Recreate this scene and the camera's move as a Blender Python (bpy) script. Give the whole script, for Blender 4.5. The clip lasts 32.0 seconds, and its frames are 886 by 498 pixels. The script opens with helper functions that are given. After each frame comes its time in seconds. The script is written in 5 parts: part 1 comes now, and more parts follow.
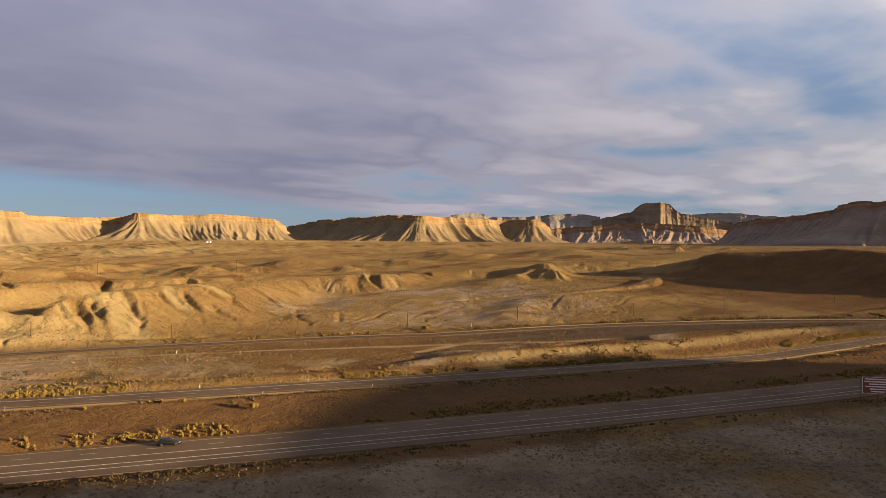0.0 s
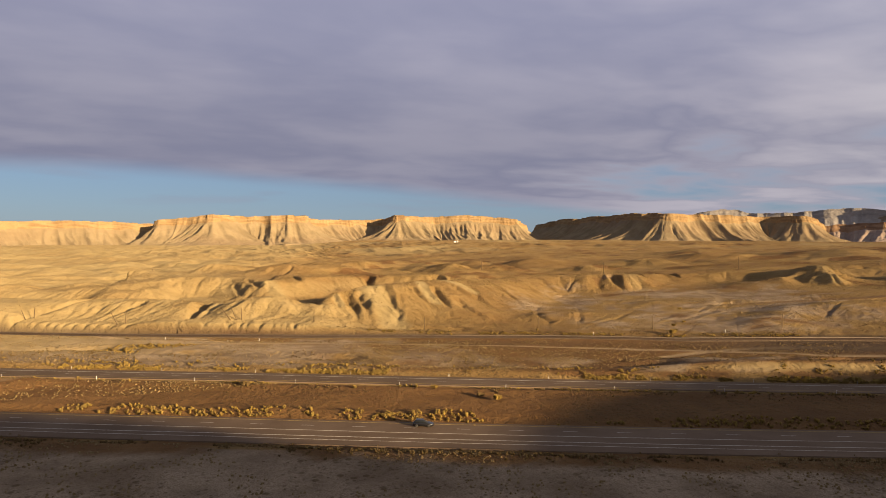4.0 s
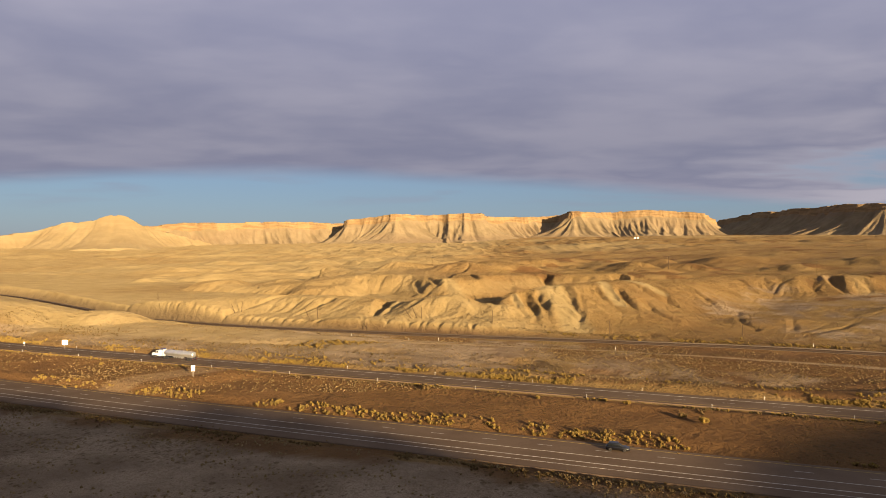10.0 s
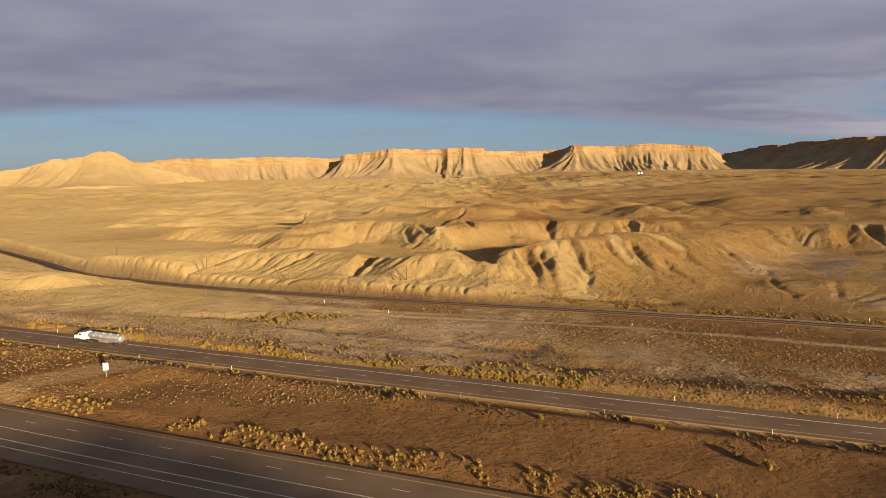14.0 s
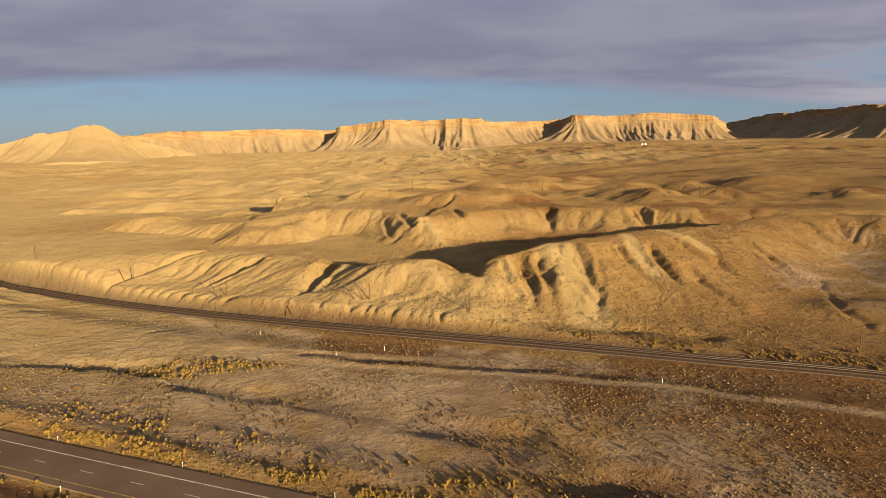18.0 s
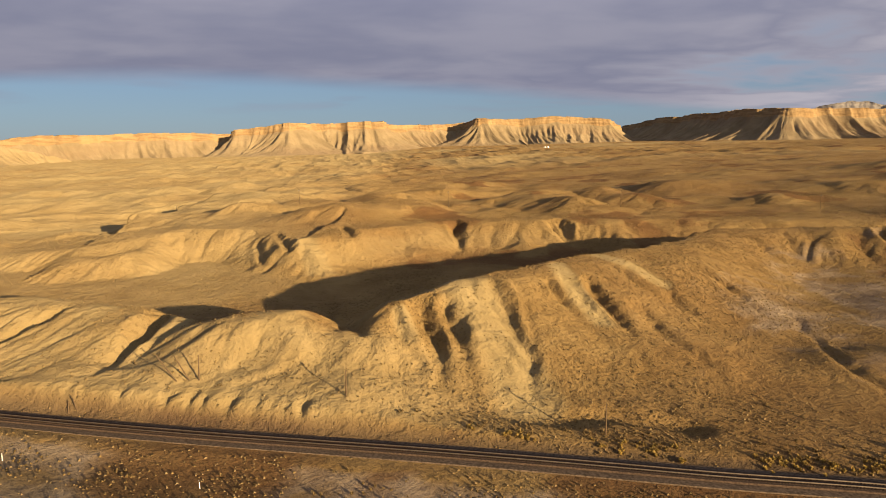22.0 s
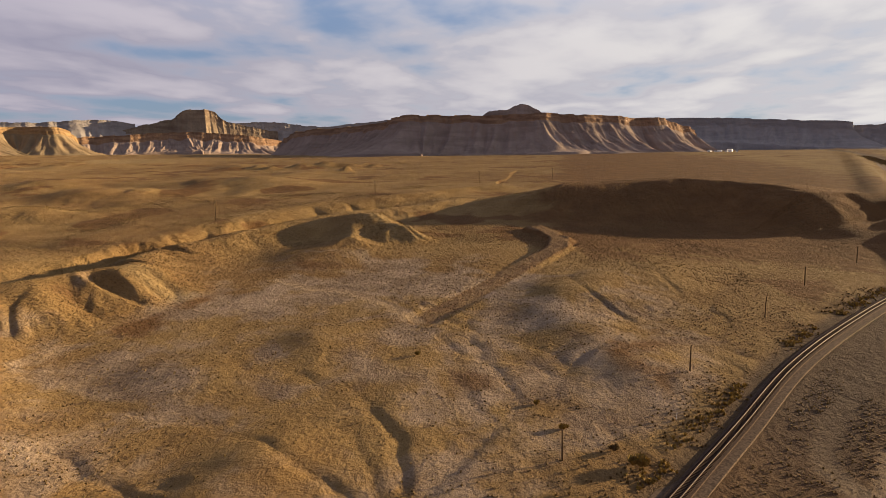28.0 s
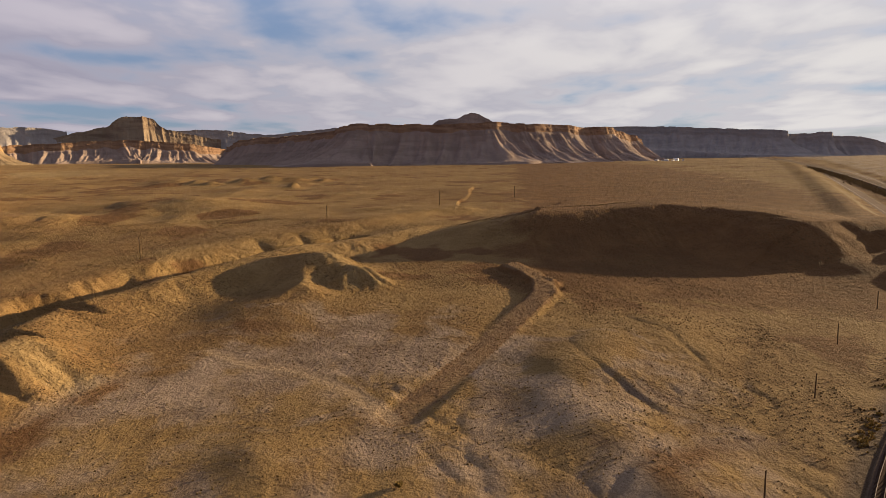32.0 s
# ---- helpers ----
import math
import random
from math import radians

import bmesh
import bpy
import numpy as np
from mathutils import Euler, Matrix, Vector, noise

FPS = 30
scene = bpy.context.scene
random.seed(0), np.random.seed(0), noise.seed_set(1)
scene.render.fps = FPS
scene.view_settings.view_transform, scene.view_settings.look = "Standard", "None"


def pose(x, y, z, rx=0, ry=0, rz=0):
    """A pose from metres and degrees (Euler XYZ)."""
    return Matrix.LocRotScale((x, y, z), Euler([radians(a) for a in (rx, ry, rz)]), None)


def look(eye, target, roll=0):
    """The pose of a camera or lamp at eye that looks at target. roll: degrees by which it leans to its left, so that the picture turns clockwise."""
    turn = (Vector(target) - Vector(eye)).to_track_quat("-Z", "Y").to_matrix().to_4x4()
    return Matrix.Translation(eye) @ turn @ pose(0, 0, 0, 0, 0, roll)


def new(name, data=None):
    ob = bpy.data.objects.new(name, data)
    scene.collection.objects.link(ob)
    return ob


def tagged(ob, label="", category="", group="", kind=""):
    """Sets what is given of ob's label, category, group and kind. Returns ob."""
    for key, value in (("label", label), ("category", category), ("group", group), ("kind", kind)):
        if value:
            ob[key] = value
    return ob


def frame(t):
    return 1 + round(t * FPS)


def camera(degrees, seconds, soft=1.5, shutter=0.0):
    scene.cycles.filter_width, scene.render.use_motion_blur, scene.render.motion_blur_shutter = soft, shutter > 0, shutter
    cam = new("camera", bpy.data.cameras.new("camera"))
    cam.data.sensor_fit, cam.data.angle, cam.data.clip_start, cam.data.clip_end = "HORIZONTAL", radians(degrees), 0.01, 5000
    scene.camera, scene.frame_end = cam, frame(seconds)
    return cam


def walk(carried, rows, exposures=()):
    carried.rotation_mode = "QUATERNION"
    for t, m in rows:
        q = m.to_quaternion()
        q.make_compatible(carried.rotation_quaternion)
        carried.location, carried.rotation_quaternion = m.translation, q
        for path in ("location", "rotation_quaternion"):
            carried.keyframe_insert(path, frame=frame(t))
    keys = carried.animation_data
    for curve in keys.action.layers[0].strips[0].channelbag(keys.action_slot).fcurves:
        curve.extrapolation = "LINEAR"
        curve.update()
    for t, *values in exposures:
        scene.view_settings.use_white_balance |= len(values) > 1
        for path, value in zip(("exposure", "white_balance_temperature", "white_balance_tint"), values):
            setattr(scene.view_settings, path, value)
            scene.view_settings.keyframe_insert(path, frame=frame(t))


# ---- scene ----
cam = camera(69.74, 32.0, soft=0.7)
PATH = [
    (0, (1.67, -4.28, 42.27), (62.60, 75.01, 42.04), 0.22),
    (0.5, (1.47, -4.53, 42.28), (58.19, 77.83, 42.00), 0.26),
    (1, (1.38, -4.59, 42.24), (54.14, 80.36, 41.94), 0.27),
    (1.5, (1.38, -4.41, 42.14), (50.43, 82.73, 41.81), 0.27),
    (2, (1.32, -4.18, 42.03), (46.60, 84.98, 41.71), 0.26),
    (2.5, (1.22, -4.13, 42.00), (42.42, 86.99, 41.61), 0.26),
    (3, (1.20, -4.24, 41.99), (38.04, 88.73, 41.57), 0.27),
    (3.5, (1.16, -4.54, 42.01), (33.57, 90.06, 41.56), 0.37),
    (4, (1.12, -4.95, 42.06), (28.90, 91.11, 41.57), 0.31),
    (4.5, (1.12, -5.34, 42.03), (24.19, 91.96, 41.51), 0.40),
    (6.5, (0.44, -7.28, 42.62), (6.69, 92.52, 41.82), 0.37),
    (7, (0.29, -6.69, 42.62), (4.95, 93.19, 41.69), 0.39),
    (7.5, (0.17, -5.86, 42.61), (3.29, 94.09, 41.59), 0.36),
    (8, (0.08, -4.54, 42.61), (1.76, 95.44, 41.47), 0.26),
    (8.5, (0.05, -2.50, 42.61), (0.41, 97.49, 41.53), 0.23),
    (9, (0.10, 0.33, 42.65), (0.10, 100.33, 41.58), 0.20),
    (9.5, (0.36, 3.91, 42.75), (0.68, 103.91, 41.70), 0.14),
    (10, (0.86, 8.01, 42.91), (1.71, 108.00, 41.86), -0.03),
    (10.5, (1.42, 12.57, 43.16), (2.48, 112.56, 42.12), -0.09),
    (11, (1.92, 17.68, 43.60), (2.86, 117.67, 42.54), -0.10),
    (11.5, (2.44, 23.33, 44.29), (3.19, 123.33, 43.24), -0.10),
    (12, (3.12, 29.28, 45.27), (3.60, 129.27, 44.27), -0.11),
    (12.5, (4.00, 35.20, 46.44), (4.53, 135.20, 45.39), -0.12),
    (13, (5.02, 41.11, 47.60), (5.67, 141.11, 46.59), -0.21),
    (13.5, (6.02, 47.09, 48.77), (6.73, 146.98, 44.07), -0.18),
    (14, (6.94, 53.29, 50.15), (7.73, 152.64, 38.80), -0.23),
    (14.5, (7.85, 59.74, 51.79), (8.70, 158.45, 35.82), -0.19),
    (16.5, (13.67, 91.02, 55.95), (14.48, 189.73, 39.96), -0.37),
    (17, (15.01, 98.97, 56.67), (15.71, 197.69, 40.75), -0.42),
    (17.5, (16.43, 107.17, 57.23), (17.03, 205.89, 41.32), -0.46),
    (18, (17.84, 115.25, 57.63), (18.52, 213.98, 41.73), -0.61),
    (18.5, (19.11, 123.32, 57.87), (19.72, 222.05, 41.98), -0.66),
    (19, (20.36, 131.76, 57.98), (20.88, 230.50, 42.16), -0.72),
    (19.5, (21.68, 140.48, 58.02), (22.24, 239.23, 42.26), -0.77),
    (20, (23.01, 149.28, 58.08), (23.61, 248.03, 42.38), -0.77),
    (20.5, (24.26, 158.15, 58.14), (24.87, 256.92, 42.45), -0.79),
    (21, (25.54, 166.96, 58.15), (26.44, 265.73, 42.58), -0.90),
    (21.5, (27.21, 175.56, 58.14), (32.79, 274.18, 42.56), -0.90),
    (22, (29.20, 184.39, 58.03), (44.28, 282.01, 42.49), -0.90),
    (22.5, (31.26, 193.33, 57.81), (56.56, 288.82, 42.26), -0.88),
    (23, (33.57, 201.86, 57.70), (65.45, 295.36, 42.18), -0.83),
    (23.5, (36.17, 209.94, 57.84), (74.77, 300.88, 42.33), -0.83),
    (24, (39.01, 217.58, 57.99), (85.74, 304.63, 42.51), -0.78),
    (24.5, (42.09, 224.80, 57.97), (98.71, 305.76, 42.53), -0.69),
    (25, (44.90, 231.37, 58.18), (110.14, 305.58, 42.76), -0.72),
    (25.5, (47.86, 237.37, 58.65), (121.31, 303.46, 43.23), -0.64),
    (26, (51.99, 243.30, 58.98), (133.34, 299.37, 43.56), -0.63),
    (26.5, (56.75, 249.17, 59.14), (144.47, 294.68, 43.84), -0.66),
    (28.5, (72.96, 264.41, 61.05), (170.64, 279.93, 46.24), -0.91),
    (29, (78.80, 267.16, 61.37), (176.69, 281.41, 46.70), -1.01),
    (29.5, (84.53, 269.67, 61.98), (182.68, 282.34, 47.62), -0.93),
    (30, (90.20, 271.83, 63.22), (188.35, 284.63, 48.98), -0.82),
    (30.5, (95.76, 273.64, 65.06), (193.86, 286.82, 50.87), -0.87),
    (31, (101.25, 275.17, 67.19), (199.41, 288.03, 53.09), -0.83),
    (31.5, (106.77, 276.47, 69.26), (205.01, 288.69, 55.19), -0.88),
    (32, (112.23, 277.61, 71.12), (210.57, 289.14, 57.14), -0.91),
]
walk(cam, [(t, look(eye, target, roll)) for t, eye, target, roll in PATH], exposures=((0, 1.62, 6600, 8), (9, 1.62, 6600, 8), (14, 1.54, 6600, 7), (20, 1.6, 6600, 6), (24, 1.6, 6600, 7), (29, 1.7, 6600, 12), (32, 1.66, 6600, 12)))

# ---------------------------------------------------------------- light
SUN_AZ, SUN_EL = 149.0, 9.3
to_sun = Vector((math.sin(radians(SUN_AZ)) * math.cos(radians(SUN_EL)), math.cos(radians(SUN_AZ)) * math.cos(radians(SUN_EL)), math.sin(radians(SUN_EL))))
sun = new("sun", bpy.data.lights.new("sun", "SUN"))
sun.data.energy, sun.data.angle, sun.data.color = 5.0, radians(0.55), (1.0, 0.725, 0.405)
sun.matrix_world = Matrix.Translation((0, 0, 400)) @ to_sun.to_track_quat("Z", "Y").to_matrix().to_4x4()


class Nodes:
    """Short hand for building node trees."""

    def __init__(self, tree):
        self.tree = tree
        tree.nodes.clear()

    def add(self, kind, **given):
        node = self.tree.nodes.new(kind)
        for key, value in given.items():
            setattr(node, key, value)
        return node

    def put(self, socket, value):
        if isinstance(value, bpy.types.NodeSocket):
            self.tree.links.new(value, socket)
        else:
            socket.default_value = (*value, 1.0) if isinstance(value, tuple) and len(value) == 3 and socket.type == "RGBA" else value

    def math(self, op, a, b=0.0, c=0.0, clamp=False):
        node = self.add("ShaderNodeMath", operation=op, use_clamp=clamp)
        for n, v in enumerate((a, b, c)):
            self.put(node.inputs[n], v)
        return node.outputs[0]

    def vmath(self, op, a, b=(0, 0, 0)):
        node = self.add("ShaderNodeVectorMath", operation=op)
        self.put(node.inputs[0], a), self.put(node.inputs[1], b)
        return node

    def mix(self, fac, a, b, blend="MIX"):
        node = self.add("ShaderNodeMix", data_type="RGBA", blend_type=blend)
        self.put(node.inputs[0], fac), self.put(node.inputs[6], a), self.put(node.inputs[7], b)
        return node.outputs[2]

    def noise(self, vec, scale, detail=4.0, rough=0.55, distort=0.0):
        node = self.add("ShaderNodeTexNoise")
        self.put(node.inputs["Vector"], vec)
        for key, v in (("Scale", scale), ("Detail", detail), ("Roughness", rough), ("Distortion", distort)):
            node.inputs[key].default_value = v
        return node.outputs["Fac"]

    def step(self, v, lo, hi, a=0.0, b=1.0):
        node = self.add("ShaderNodeMapRange", interpolation_type="SMOOTHSTEP")
        for n, x in enumerate((v, lo, hi, a, b)):
            self.put(node.inputs[n], x)
        return node.outputs[0]


def sky():
    world = bpy.data.worlds.new("world")
    scene.world = world
    world.use_nodes = True
    n = Nodes(world.node_tree)
    out, back = n.add("ShaderNodeOutputWorld"), n.add("ShaderNodeBackground")
    n.put(out.inputs[0], back.outputs[0])
    tex = n.add("ShaderNodeTexSky", sky_type="NISHITA", sun_disc=False, sun_elevation=radians(SUN_EL), sun_rotation=radians(SUN_AZ))
    tex.air_density, tex.dust_density, tex.ozone_density = 1.0, 0.4, 3.0
    blue = n.vmath("MULTIPLY", tex.outputs[0], (0.075, 0.080, 0.100)).outputs[0]
    blue = n.mix(0.5, blue, (0.30, 0.39, 0.56))
    way = n.add("ShaderNodeTexCoord").outputs["Generated"]
    sep = n.add("ShaderNodeSeparateXYZ")
    n.put(sep.inputs[0], way)
    up = n.math("ADD", n.math("MAXIMUM", sep.outputs[2], 0.0), 0.10)
    # The deck of cloud is flat: the way is met with a level high above.
    px, py = n.math("DIVIDE", sep.outputs[0], up), n.math("DIVIDE", sep.outputs[1], up)
    comb = n.add("ShaderNodeCombineXYZ")
    n.put(comb.inputs[0], px), n.put(comb.inputs[1], py)
    flat = comb.outputs[0]
    turned = n.add("ShaderNodeMapping")
    n.put(turned.inputs[0], flat)
    turned.inputs["Rotation"].default_value = (0, 0, radians(-12))
    turned.inputs["Scale"].default_value = (0.75, 1.0, 1.0)
    streak = n.noise(turned.outputs[0], 0.95, 5.0, 0.46, 0.25)
    broad = n.noise(turned.outputs[0], 0.34, 3.0, 0.5, 0.2)
    fine = n.noise(turned.outputs[0], 2.6, 4.0, 0.48, 0.3)
    # far edge of the deck, towards the north-west
    edge = n.math("ADD", n.math("MULTIPLY", px, -0.15), n.math("MULTIPLY", py, 0.95))
    edge = n.math("ADD", edge, n.math("MULTIPLY", n.math("SUBTRACT", broad, 0.5), 1.1))
    near = n.step(edge, 4.35, 5.05, 1.0, 0.0)
    # holes in the deck, more of them towards the east
    holes = n.step(n.math("SUBTRACT", px, n.math("MULTIPLY", py, 0.35)), 0.2, 2.2, 0.0, 1.0)
    thick = n.math("ADD", n.math("ADD", n.math("MULTIPLY", streak, 0.58), n.math("MULTIPLY", fine, 0.2)), n.math("MULTIPLY", broad, 0.33))
    cut = n.math("ADD", 0.25, n.math("MULTIPLY", holes, 0.18))
    cover = n.step(n.math("SUBTRACT", thick, cut), 0.0, 0.15)
    cover = n.math("MULTIPLY", cover, near)
    wisp = n.step(n.math("SUBTRACT", streak, 0.5), 0.0, 0.16)
    wisp = n.math("MULTIPLY", n.math("MULTIPLY", wisp, n.step(edge, 4.8, 6.6, 1.0, 0.0)), 0.45)
    cover = n.math("MAXIMUM", cover, wisp)
    sunny = n.vmath("DOT_PRODUCT", way, tuple(to_sun)).outputs["Value"]
    glow = n.step(sunny, -0.35, 0.95)
    dark = n.mix(glow, (0.222, 0.226, 0.325), (0.46, 0.46, 0.52))
    pale = n.mix(glow, (0.46, 0.43, 0.50), (0.72, 0.705, 0.69))
    tone = n.step(n.math("ADD", n.math("MULTIPLY", fine, 0.26), n.math("MULTIPLY", streak, 0.74)), 0.38, 0.64)
    thin = n.step(n.math("SUBTRACT", thick, cut), 0.02, 0.26, 1.0, 0.0)
    cloud = n.mix(n.math("MAXIMUM", n.math("MULTIPLY", tone, n.math("ADD", 0.35, n.math("MULTIPLY", holes, 0.65))), n.math("MULTIPLY", thin, 0.8)), dark, pale)
    whole = n.mix(n.step(sep.outputs[2], 0.0, 0.02), blue, n.mix(cover, blue, cloud))
    n.put(back.inputs[0], whole)
    # the deck is lit from its rim, and darker overhead
    n.put(back.inputs[1], n.math("MULTIPLY", n.step(sep.outputs[2], 0.12, 0.38, 0.33, 0.44), n.step(sep.outputs[2], 0.4, 0.85, 1.0, 0.55)))


sky()


# ---------------------------------------------------------------- materials
def material(name, build):
    mat = bpy.data.materials.new(name)
    mat.use_nodes = True
    n = Nodes(mat.node_tree)
    out, bsdf = n.add("ShaderNodeOutputMaterial"), n.add("ShaderNodeBsdfPrincipled")
    n.put(out.inputs[0], bsdf.outputs[0])
    build(n, bsdf)
    return mat


def bump(n, bsdf, height, distance, strength=1.0):
    node = n.add("ShaderNodeBump")
    node.inputs["Strength"].default_value, node.inputs["Distance"].default_value = strength, distance
    n.put(node.inputs["Height"], height)
    n.put(bsdf.inputs["Normal"], node.outputs[0])


def plain(name, color, rough=0.6, metal=0.0, grain=0.12, scale=6.0):
    def build(n, bsdf):
        at = n.add("ShaderNodeTexCoord").outputs["Object"]
        tone = n.step(n.noise(at, scale, 5), 0.3, 0.7)
        low, high = tuple(c * (1 - grain) for c in color), tuple(min(c * (1 + grain), 1) for c in color)
        n.put(bsdf.inputs["Base Color"], n.mix(tone, low, high))
        bsdf.inputs["Roughness"].default_value, bsdf.inputs["Metallic"].default_value = rough, metal
        bsdf.inputs["Specular IOR Level"].default_value = 0.04 if rough > 0.85 else 0.5
    return material(name, build)


def ground_look(n, bsdf):
    at = n.add("ShaderNodeNewGeometry").outputs["Position"]
    sep, wear = n.add("ShaderNodeSeparateXYZ"), n.add("ShaderNodeSeparateXYZ")
    n.put(sep.inputs[0], n.add("ShaderNodeAttribute", attribute_name="kind").outputs["Vector"])
    n.put(wear.inputs[0], n.add("ShaderNodeAttribute", attribute_name="wear").outputs["Vector"])
    bare, grey, rust = sep.outputs
    wide, mid = n.noise(at, 0.011, 4), n.noise(at, 0.06, 6, 0.62)
    fine, grit = n.noise(at, 0.8, 5, 0.65), n.noise(at, 3.5, 3, 0.7)
    sand = n.mix(n.step(mid, 0.3, 0.7), (0.235, 0.150, 0.060), (0.30, 0.202, 0.087))
    clay = n.mix(n.step(mid, 0.32, 0.68), (0.238, 0.178, 0.088), (0.29, 0.221, 0.113))
    pale = n.mix(n.step(mid, 0.35, 0.65), (0.215, 0.155, 0.105), (0.35, 0.268, 0.19))
    red = n.mix(n.step(mid, 0.3, 0.7), (0.132, 0.069, 0.030), (0.186, 0.102, 0.043))
    tone = n.mix(n.math("MULTIPLY", n.step(wide, 0.42, 0.62), 0.45), sand, red)
    patch = n.noise(at, 0.045, 6, 0.6, 0.6)
    tone = n.mix(n.step(n.math("ADD", grey, n.math("MULTIPLY", n.math("SUBTRACT", patch, 0.5), 1.6)), 0.25, 0.6), tone, pale)
    tone = n.mix(n.step(n.math("ADD", rust, n.math("MULTIPLY", n.math("SUBTRACT", patch, 0.5), 1.3)), 0.3, 0.7), tone, red)
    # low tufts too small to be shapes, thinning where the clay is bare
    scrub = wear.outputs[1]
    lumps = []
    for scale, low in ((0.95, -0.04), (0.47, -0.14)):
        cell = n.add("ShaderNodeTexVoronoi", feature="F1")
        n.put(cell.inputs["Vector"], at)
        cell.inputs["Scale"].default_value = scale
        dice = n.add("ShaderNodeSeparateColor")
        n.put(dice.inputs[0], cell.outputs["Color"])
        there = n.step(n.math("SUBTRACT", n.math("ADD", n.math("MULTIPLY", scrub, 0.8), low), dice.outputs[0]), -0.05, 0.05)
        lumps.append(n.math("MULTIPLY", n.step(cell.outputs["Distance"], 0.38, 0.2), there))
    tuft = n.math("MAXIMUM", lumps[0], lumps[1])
    mat_of = n.step(n.math("ADD", n.math("MULTIPLY", fine, 0.6), n.math("MULTIPLY", grit, 0.4)), 0.49, 0.58)
    tone = n.mix(n.math("MULTIPLY", mat_of, n.math("ADD", 0.06, n.math("MULTIPLY", scrub, 0.6))), tone, (0.11, 0.072, 0.03))
    tone = n.mix(n.math("MULTIPLY", bare, n.step(n.math("ADD", bare, n.math("MULTIPLY", n.math("SUBTRACT", patch, 0.5), 0.9)), 0.15, 0.5, 0.45, 1.0)), tone, clay)
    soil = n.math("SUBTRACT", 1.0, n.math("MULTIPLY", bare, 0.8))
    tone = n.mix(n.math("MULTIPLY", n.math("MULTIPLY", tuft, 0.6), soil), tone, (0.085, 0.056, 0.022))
    tone = n.mix(n.math("MULTIPLY", n.math("MULTIPLY", n.step(grit, 0.45, 0.62), 0.38), soil), tone, (0.13, 0.086, 0.042))
    dust = n.mix(n.step(fine, 0.3, 0.7), (0.29, 0.21, 0.125), (0.36, 0.27, 0.17))
    tone = n.mix(n.math("MULTIPLY", wear.outputs[0], 0.85), tone, dust)
    tone = n.mix(n.math("MULTIPLY", wear.outputs[2], 0.92), tone, n.mix(n.step(grit, 0.4, 0.6), (0.060, 0.043, 0.031), (0.105, 0.075, 0.053)))
    n.put(bsdf.inputs["Base Color"], n.vmath("MULTIPLY", tone, (0.9, 0.9, 0.9)).outputs[0])
    bsdf.inputs["Roughness"].default_value = 0.95
    bsdf.inputs["Diffuse Roughness"].default_value = 0.5
    bsdf.inputs["Specular IOR Level"].default_value = 0.05
    rill = n.noise(at, 0.22, 5, 0.6, 0.4)
    rise = n.math("ADD", n.math("MULTIPLY", n.math("MULTIPLY", fine, 0.9), soil), n.math("ADD", n.math("MULTIPLY", mid, 2.2), n.math("MULTIPLY", n.math("MULTIPLY", grit, 0.3), soil)))
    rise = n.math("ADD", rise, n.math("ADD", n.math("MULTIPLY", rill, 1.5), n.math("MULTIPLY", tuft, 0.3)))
    bump(n, bsdf, rise, 1.0, 1.0)


def asphalt_look(n, bsdf):
    at = n.add("ShaderNodeNewGeometry").outputs["Position"]
    tone = n.mix(n.step(n.noise(at, 0.08, 6), 0.3, 0.7), (0.11, 0.076, 0.053), (0.145, 0.103, 0.073))
    tone = n.mix(n.math("MULTIPLY", n.step(n.noise(at, 1.5, 5), 0.5, 0.7), 0.35), tone, (0.09, 0.066, 0.05))
    n.put(bsdf.inputs["Base Color"], tone)
    bsdf.inputs["Roughness"].default_value = 0.95
    bsdf.inputs["Specular IOR Level"].default_value = 0.03


def rock_look(low, high, ledge, beds):
    def build(n, bsdf):
        at = n.add("ShaderNodeNewGeometry").outputs["Position"]
        sep = n.add("ShaderNodeSeparateXYZ")
        n.put(sep.inputs[0], at)
        comb = n.add("ShaderNodeCombineXYZ")
        n.put(comb.inputs[0], n.math("MULTIPLY", sep.outputs[0], 0.12)), n.put(comb.inputs[1], n.math("MULTIPLY", sep.outputs[1], 0.12)), n.put(comb.inputs[2], sep.outputs[2])
        bed = n.noise(comb.outputs[0], beds, 4, 0.6)
        spread = n.noise(at, 0.012, 5, 0.6)
        tone = n.mix(n.step(spread, 0.3, 0.7), low, high)
        tone = n.mix(n.math("MULTIPLY", n.step(bed, 0.45, 0.62), 0.65), tone, ledge)
        n.put(bsdf.inputs["Base Color"], n.vmath("MULTIPLY", tone, (0.86, 0.86, 0.86)).outputs[0])
        bsdf.inputs["Roughness"].default_value = 0.95
        bsdf.inputs["Specular IOR Level"].default_value = 0.1
        bsdf.inputs["Diffuse Roughness"].default_value = 0.5
        bump(n, bsdf, n.noise(at, 0.05, 7, 0.7), 7.0, 1.0)
    return build


